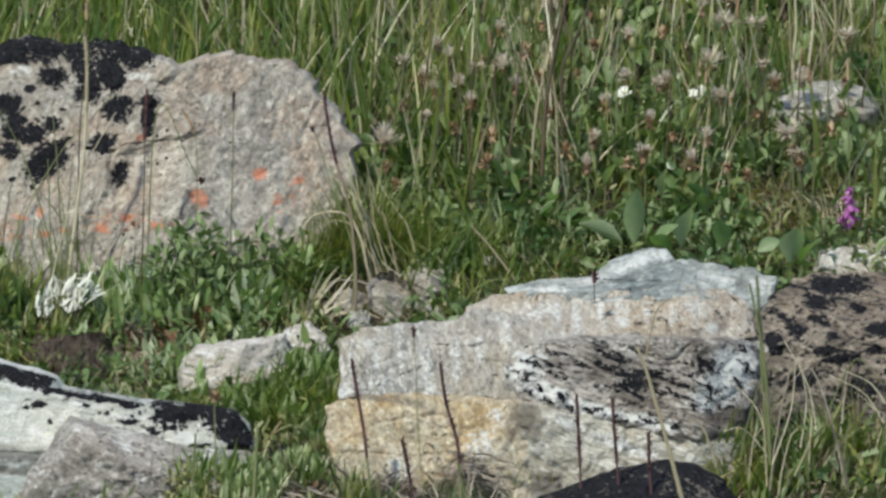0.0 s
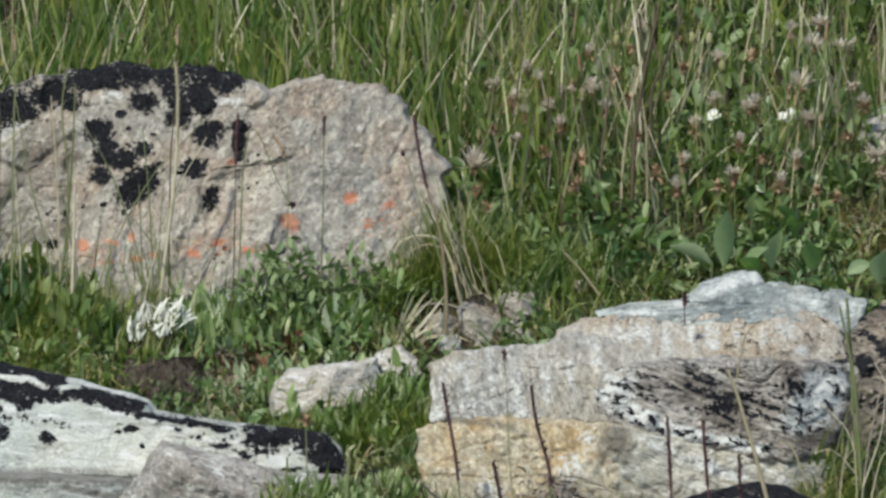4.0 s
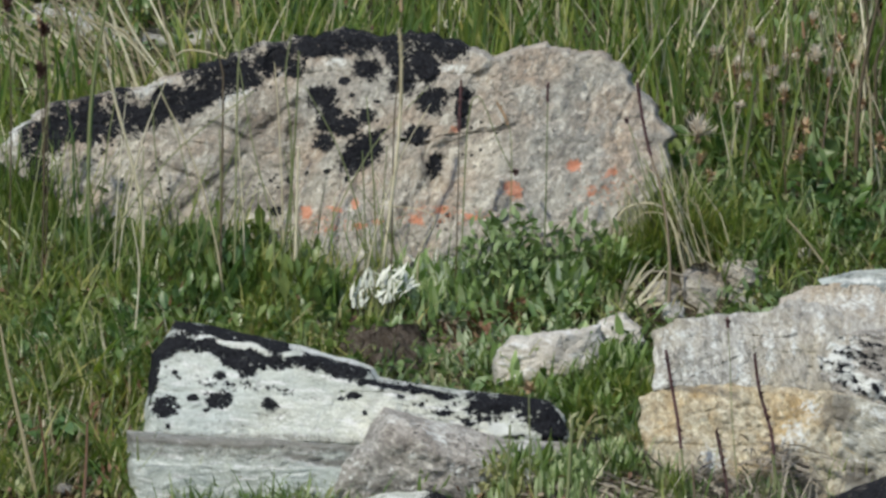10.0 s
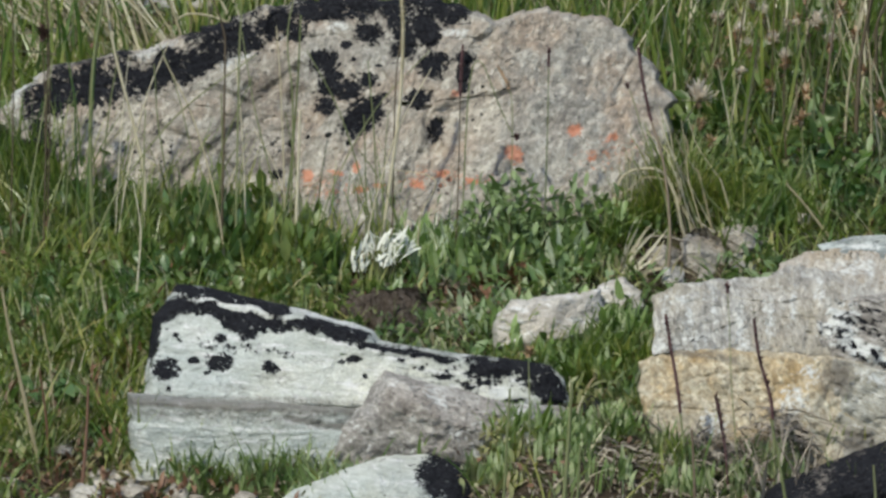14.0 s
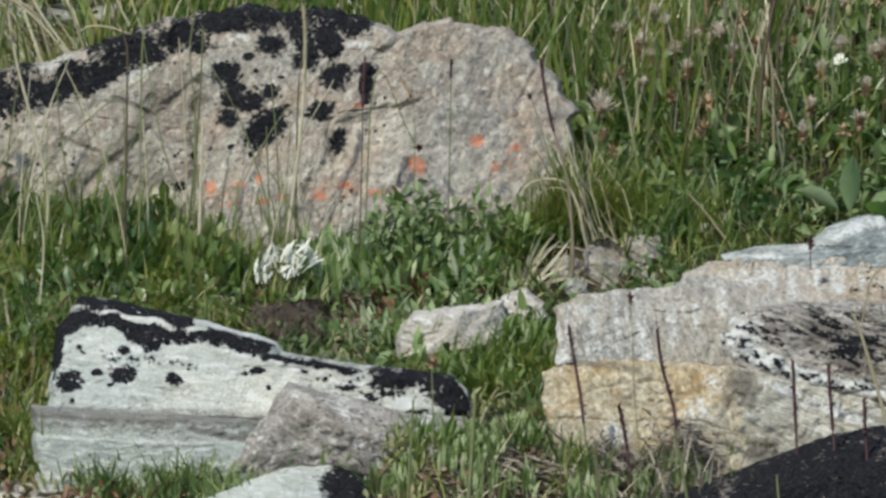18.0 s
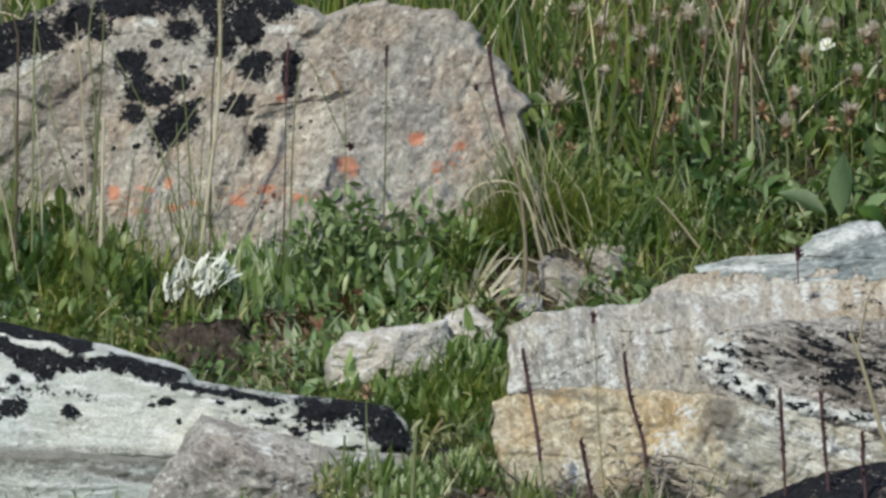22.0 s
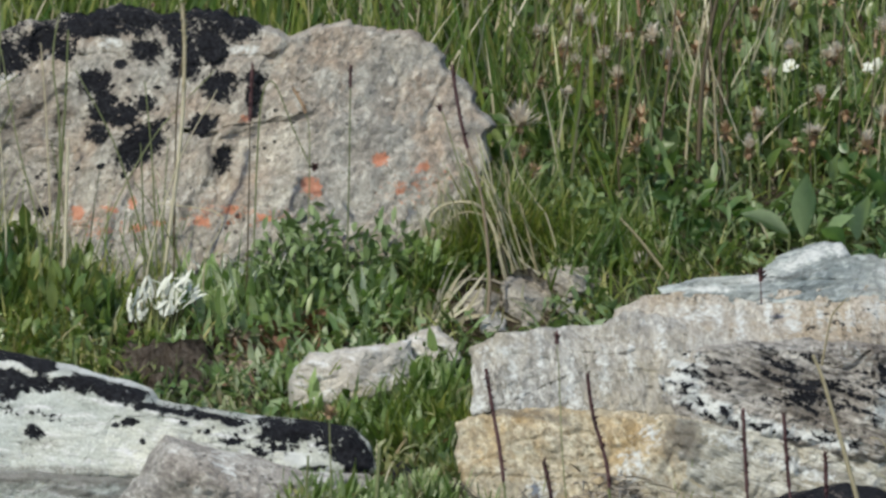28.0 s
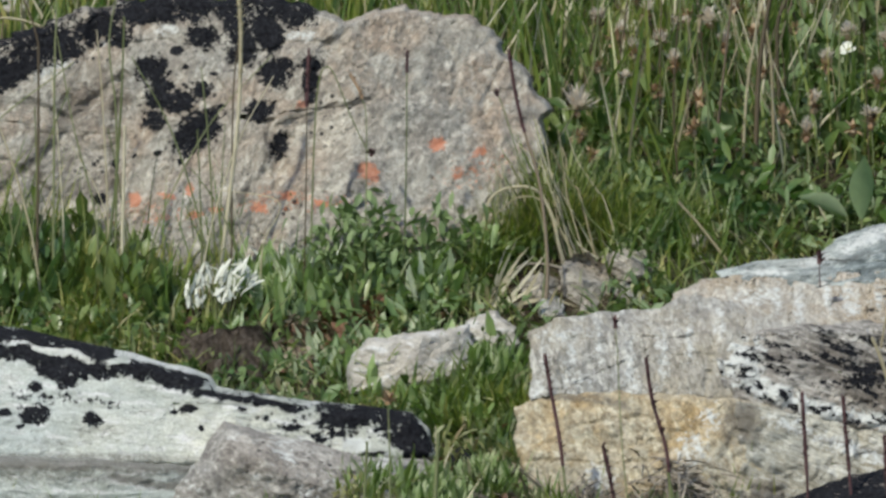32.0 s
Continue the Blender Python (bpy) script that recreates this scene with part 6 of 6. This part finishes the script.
for k in range(34):
    r = np.random.default_rng(1000 + k)
    x, y = r.uniform(-60, 190), r.uniform(-320, -205)
    if k > 22:
        x, y = r.uniform(-200, -60), r.uniform(-235, -190)
    leaf_plant("silvery_leaf_plant", "low tuft of upright grey green leaves", "plant", "silvery leaves", "leaf", M_SILVER if k % 3 == 0 else M_BROADLEAF, x, y, 16, 11, (0.03, 0.055), (0.008, 0.013), 1000 + k, OVAL, 0.28)
for k in range(26):
    r = np.random.default_rng(1100 + k)
    x, y = r.uniform(260, 1120), r.uniform(20, 170)
    if k > 19:
        x, y = r.uniform(-1000, -250), r.uniform(150, 260)
    h = r.uniform(150, 330)
    stalk("thin upright stem gone dark", [(x + r.normal(0, 14), y + h), (x + r.normal(0, 5), y + h * 0.5), (x, y)], r.uniform(3, 6), (M_STEM, M_GREENSTEM, M_STEM)[k % 3], 0.12 if k % 2 else None, M_RUST, 0.010, 14, seed=1100 + k)
for k, (x, y, n, m, label) in enumerate(((222, -45, 46, M_GRASS, "tall green grass hanging over the boulder's end"), (240, -45, 60, M_GRASS, "tall green grass by the boulder's end"), (232, -50, 7, M_STRAW, "dry straw by the boulder's end"), (275, -20, 40, M_GRASS, "tall green grass by the boulder's end"))):
    clump("tall_grass_tuft", label, "grass", m, x, y, n, 20, (0.12, 0.23), (0.003, 0.006), 1200 + k, (1.15, 1.55), (0.1, 0.9), BLADE, group="tall grass tufts")
for k, (x, y, n, m, lengths) in enumerate(((150, -52, 130, M_GRASS, (0.05, 0.11)), (185, -40, 150, M_GRASS, (0.06, 0.125)), (120, -66, 60, M_GRASS, (0.04, 0.09)), (215, -20, 120, M_GRASS, (0.07, 0.14)), (250, -30, 90, M_GRASS, (0.05, 0.11)), (205, 15, 60, M_GRASS, (0.08, 0.15)), (85, -80, 50, M_GRASS, (0.04, 0.08)), (200, -40, 6, M_STRAW, (0.08, 0.16)), (160, -45, 6, M_STRAW, (0.08, 0.16)), (255, 10, 110, M_GRASS, (0.06, 0.12)), (300, 0, 110, M_GRASS, (0.05, 0.11)), (232, 20, 70, M_FRESH, (0.05, 0.10)))):
    clump("tall_grass_tuft", "straw standing at the boulder's foot" if m is M_STRAW else "soft bright green grass at the boulder's foot", "grass", m, x, y, n, 17, lengths, (0.0025, 0.005), 1250 + k, (0.8, 1.5), (0.1, 0.9), BLADE, group="tall grass tufts")
for k, (x, y, n, m) in enumerate(((175, -48, 8, M_STRAW), (205, -42, 9, M_STRAW), (225, -30, 7, M_BROWN), (190, -45, 30, M_GREENSTEM), (145, -55, 22, M_GREENSTEM), (235, -10, 30, M_GREENSTEM), (130, -60, 10, M_STRAW))):
    clump("grass_tuft", "thin pale stems leaning on the boulder", "grass", m, x, y, n, 20, (0.09, 0.20), (0.0018, 0.0034), 1270 + k, (1.1, 1.57), (0.0, 0.7), BLADE, group="grass tufts")
for k, (x, y, n, m) in enumerate(((120, -300, 60, M_GRASS), (70, -330, 50, M_GRASS), (160, -330, 60, M_GRASS), (30, -290, 40, M_CUSHION), (145, -255, 40, M_GRASS), (95, -270, 46, M_CUSHION))):
    clump("grass_tuft", "tuft of broad fresh green grass between the stones", "grass", m, x, y, n, 20, (0.05, 0.105), (0.006, 0.011), 1280 + k, (0.9, 1.5), (0.1, 0.8), BLADE, group="grass tufts")
clump("yellowing_plant", "small plant with yellowing leaves by the boulder", "plant", M_POD, 70, -84, 60, 16, (0.02, 0.04), (0.008, 0.013), 1265, (0.4, 1.4), (0.1, 0.8), OVAL, 0.04)
for k in range(30):
    r = np.random.default_rng(1300 + k)
    x, y = r.uniform(-960, -240), r.uniform(-140, -105)
    h, lean_a = r.uniform(150, 430), r.normal(-10, 55)
    stalk("thin bent grass stalk before the boulder", [(x + lean_a * 1.4, y + h), (x + lean_a * 0.75, y + h * 0.72), (x + lean_a * 0.25, y + h * 0.35), (x, y)], r.uniform(3, 5.5), (M_GREENSTEM, M_GREENSTEM, M_STRAW)[k % 3], seed=1300 + k, c=deep(y) - 0.02)
for k in range(17):
    r = np.random.default_rng(1400 + k)
    x, y = r.uniform(850, 1160), r.uniform(-440, -385)
    h, lean_a = r.uniform(90, 280), r.normal(-15, 45)
    stalk("dry stem in the tangle before the ledge", [(x + lean_a * 1.5, y + h * (1 - 0.3 * abs(lean_a) / 60)), (x + lean_a * 0.9, y + h * 0.75), (x + lean_a * 0.3, y + h * 0.35), (x, y)], r.uniform(3, 5), (M_STRAW, M_GREENSTEM, M_NEST)[k % 3], seed=1400 + k, c=deep(y) - 0.06)
for k, (x, y) in enumerate(((-318, -168), (-268, -170), (-300, -160), (830, -395), (875, -385), (920, -390), (980, -385), (1040, -380), (1110, -370))):
    clump("grass_tuft", "tuft of broad green grass", "grass", M_GRASS, x, y, 30 if x > 0 else 26, 24, (0.06, 0.13) if x > 0 else (0.03, 0.06), (0.005, 0.010), 1460 + k, (0.8, 1.5), (0.1, 0.9), BLADE, group="grass tufts")
for k, (x, y) in enumerate(((470, -560), (560, -575), (650, -570), (740, -560), (400, -560), (830, -520))):
    clump("grass_tuft", "sparse long grass before the black boulder", "grass", M_GRASS if k % 2 else M_NEST, x, y, 20, 26, (0.08, 0.17), (0.003, 0.006), 1480 + k, (1.0, 1.5), (0.1, 0.7), BLADE, group="grass tufts")
stalk("dry brown root lying on the soil", [(150, -95), (175, -62), (215, -58), (245, -66)], 5, M_NEST, seed=99, name="dead_root", category="root", group="", c=deep(-100))
clump("pale_lichen_tuft", "pale yellow green branching lichen tuft", "lichen", M_POD, -96, -508, 280, 17, (0.008, 0.018), (0.004, 0.007), 661, (0.2, 1.5), (0, 0.9), LANCE, 0.045)
# the dug heap of the burrow
for k, (x, y, s, q) in enumerate(((-292, -210, 0.050, 0.6), (-262, -204, 0.040, 0.7), (-322, -222, 0.036, 0.6), (-240, -224, 0.036, 0.5), (-284, -228, 0.044, 0.9), (-254, -236, 0.034, 0.9), (-304, -196, 0.026, 1.0), (-272, -190, 0.022, 1.0))):
    v, f = ball(np.zeros(3), s, q, 26, 1550 + k)
    v = v * (1 + 0.5 * fbm(v * 48 + k, 4, 1550 + k, 0.7))[:, None]
    solid("dug_soil", mesh_of("dug_soil", v, f, M_DUG, True), hill(x, y) + np.array([0, 0, s * q * 0.35]), "heap of dark crumbly dug soil at a burrow", "soil", "soil heaps")
for k, (x, y, n, m) in enumerate(((-222, -196, 14, M_DEEP), (-205, -214, 18, M_BROADLEAF), (-340, -196, 16, M_GRASS), (-238, -180, 12, M_DEEP), (-300, -176, 18, M_GRASS), (-226, -240, 14, M_FRESH), (-265, -172, 14, M_BROADLEAF), (-190, -192, 16, M_DEEP), (-330, -182, 14, M_GRASS))):
    clump("leaf_tuft", "green leaves hanging over the dug soil", "plant", m, x, y, n, 10, (0.03, 0.06), (0.006, 0.013) if m is not M_GRASS else (0.0025, 0.004), 1580 + k, (0.5, 1.4), (0.2, 1.1), OVAL if m is not M_GRASS else BLADE, group="leaf tufts")
for k, (x, y, n) in enumerate(((-985, -15, 70), (-950, -20, 80), (-915, -25, 70), (-880, -30, 50), (-1015, -10, 70), (-850, -35, 40))):
    clump("tall_grass_tuft", "tall dark green grass before the boulder's low end", "grass", M_GRASS if k % 2 else M_DEEP, x, y, n, 22, (0.11, 0.25), (0.003, 0.006), 1650 + k, (1.1, 1.55), (0.0, 0.7), BLADE, group="tall grass tufts")
stalk("broad dark green blade of grass", [(-800, 330), (-806, 240), (-812, 120), (-816, -10)], 9, M_DEEP, seed=1660)
stalk("broad dark green blade of grass", [(-860, 280), (-842, 180), (-838, 90), (-832, -5)], 7, M_DEEP, seed=1661)
for k in range(30):
    r = np.random.default_rng(1680 + k)
    x, y = (r.uniform(-640, -410), r.uniform(-486, -462)) if k < 13 else (r.uniform(-230, 10), r.uniform(-505, -470))
    clump("short_grass_tuft", "short thick tuft of fresh green grass before the stones", "grass", M_FRESH if k % 3 else M_GRASS, x, y, 34, 14, (0.035, 0.07) if k < 13 else (0.045, 0.085), (0.004, 0.008), 1680 + k, (0.8, 1.5), (0.0, 0.6), LANCE if k % 2 else BLADE, group="short grass tufts")
# clods of dug soil
for k in range(60):
    r = np.random.default_rng(1500 + k)
    x, y, s = r.uniform(-345, -205), r.uniform(-244, -172), r.uniform(0.005, 0.016)
    v, f = ball(np.zeros(3), s, 0.8, 9, 1500 + k)
    v = v * (1 + 0.45 * fbm(v * 130 + k, 3, 1500 + k, 0.7))[:, None]
    solid("soil_clod", mesh_of("soil_clod", v, f, M_DUG, True), hill(x, y) + np.array([0, 0, s * 0.2]), "crumbly lump of dark dug soil by the burrow", "soil", "soil clods")
# pebbles
for k in range(62):
    r = np.random.default_rng(700 + k)
    if k < 36:
        x, y = r.uniform(-1000, -430), r.uniform(-590, -490)
    else:
        x, y = r.uniform(-300, 560), r.uniform(-600, -90)
        if -230 < y:
            x = r.uniform(130, 480)
    s = 0.006 + 0.018 * r.uniform() ** 2
    v, f = ball(np.zeros(3), s, r.uniform(0.5, 0.8), 9, k)
    v = v * np.array([r.uniform(0.9, 1.6), 1.0, 1.0])
    z = np.zeros(len(v))
    solid("pebble", mesh_of("pebble", v, f, (M_STONE, M_GREY, M_PALE)[k % 3], True, {"black": z, "orange": z, "stain_and_shade": z, "white": z}), hill(x, y) + np.array([0, 0, s * 0.05]), "small pale rounded pebble on the soil", "pebble", "pebbles")

# the meadow round about, thinner
r = np.random.default_rng(55)
far_x, far_y = r.uniform(-7, 7, 30000), r.uniform(-20, 9, 30000)
outside = (np.abs(far_x) > 1.35) | (far_y < -1.5) | (far_y > 2.2)
outside &= (np.abs(far_x) > 2) | (far_y > -30)
far_x, far_y = far_x[outside], far_y[outside]
n = len(far_x)
v, f = ribbons(np.stack([far_x, far_y, ground_z(far_x, far_y)], 1), r.uniform(0, 6.28, n), r.uniform(0.9, 1.5, n), r.uniform(0.08, 0.26, n), r.uniform(0.005, 0.012, n), r.uniform(0.1, 1.0, n), BLADE)
tagged(new("meadow_grass", mesh_of("meadow_grass", v, f, M_GRASS, True)), "green grass over the rest of the hillside", "grass", kind="stuff")
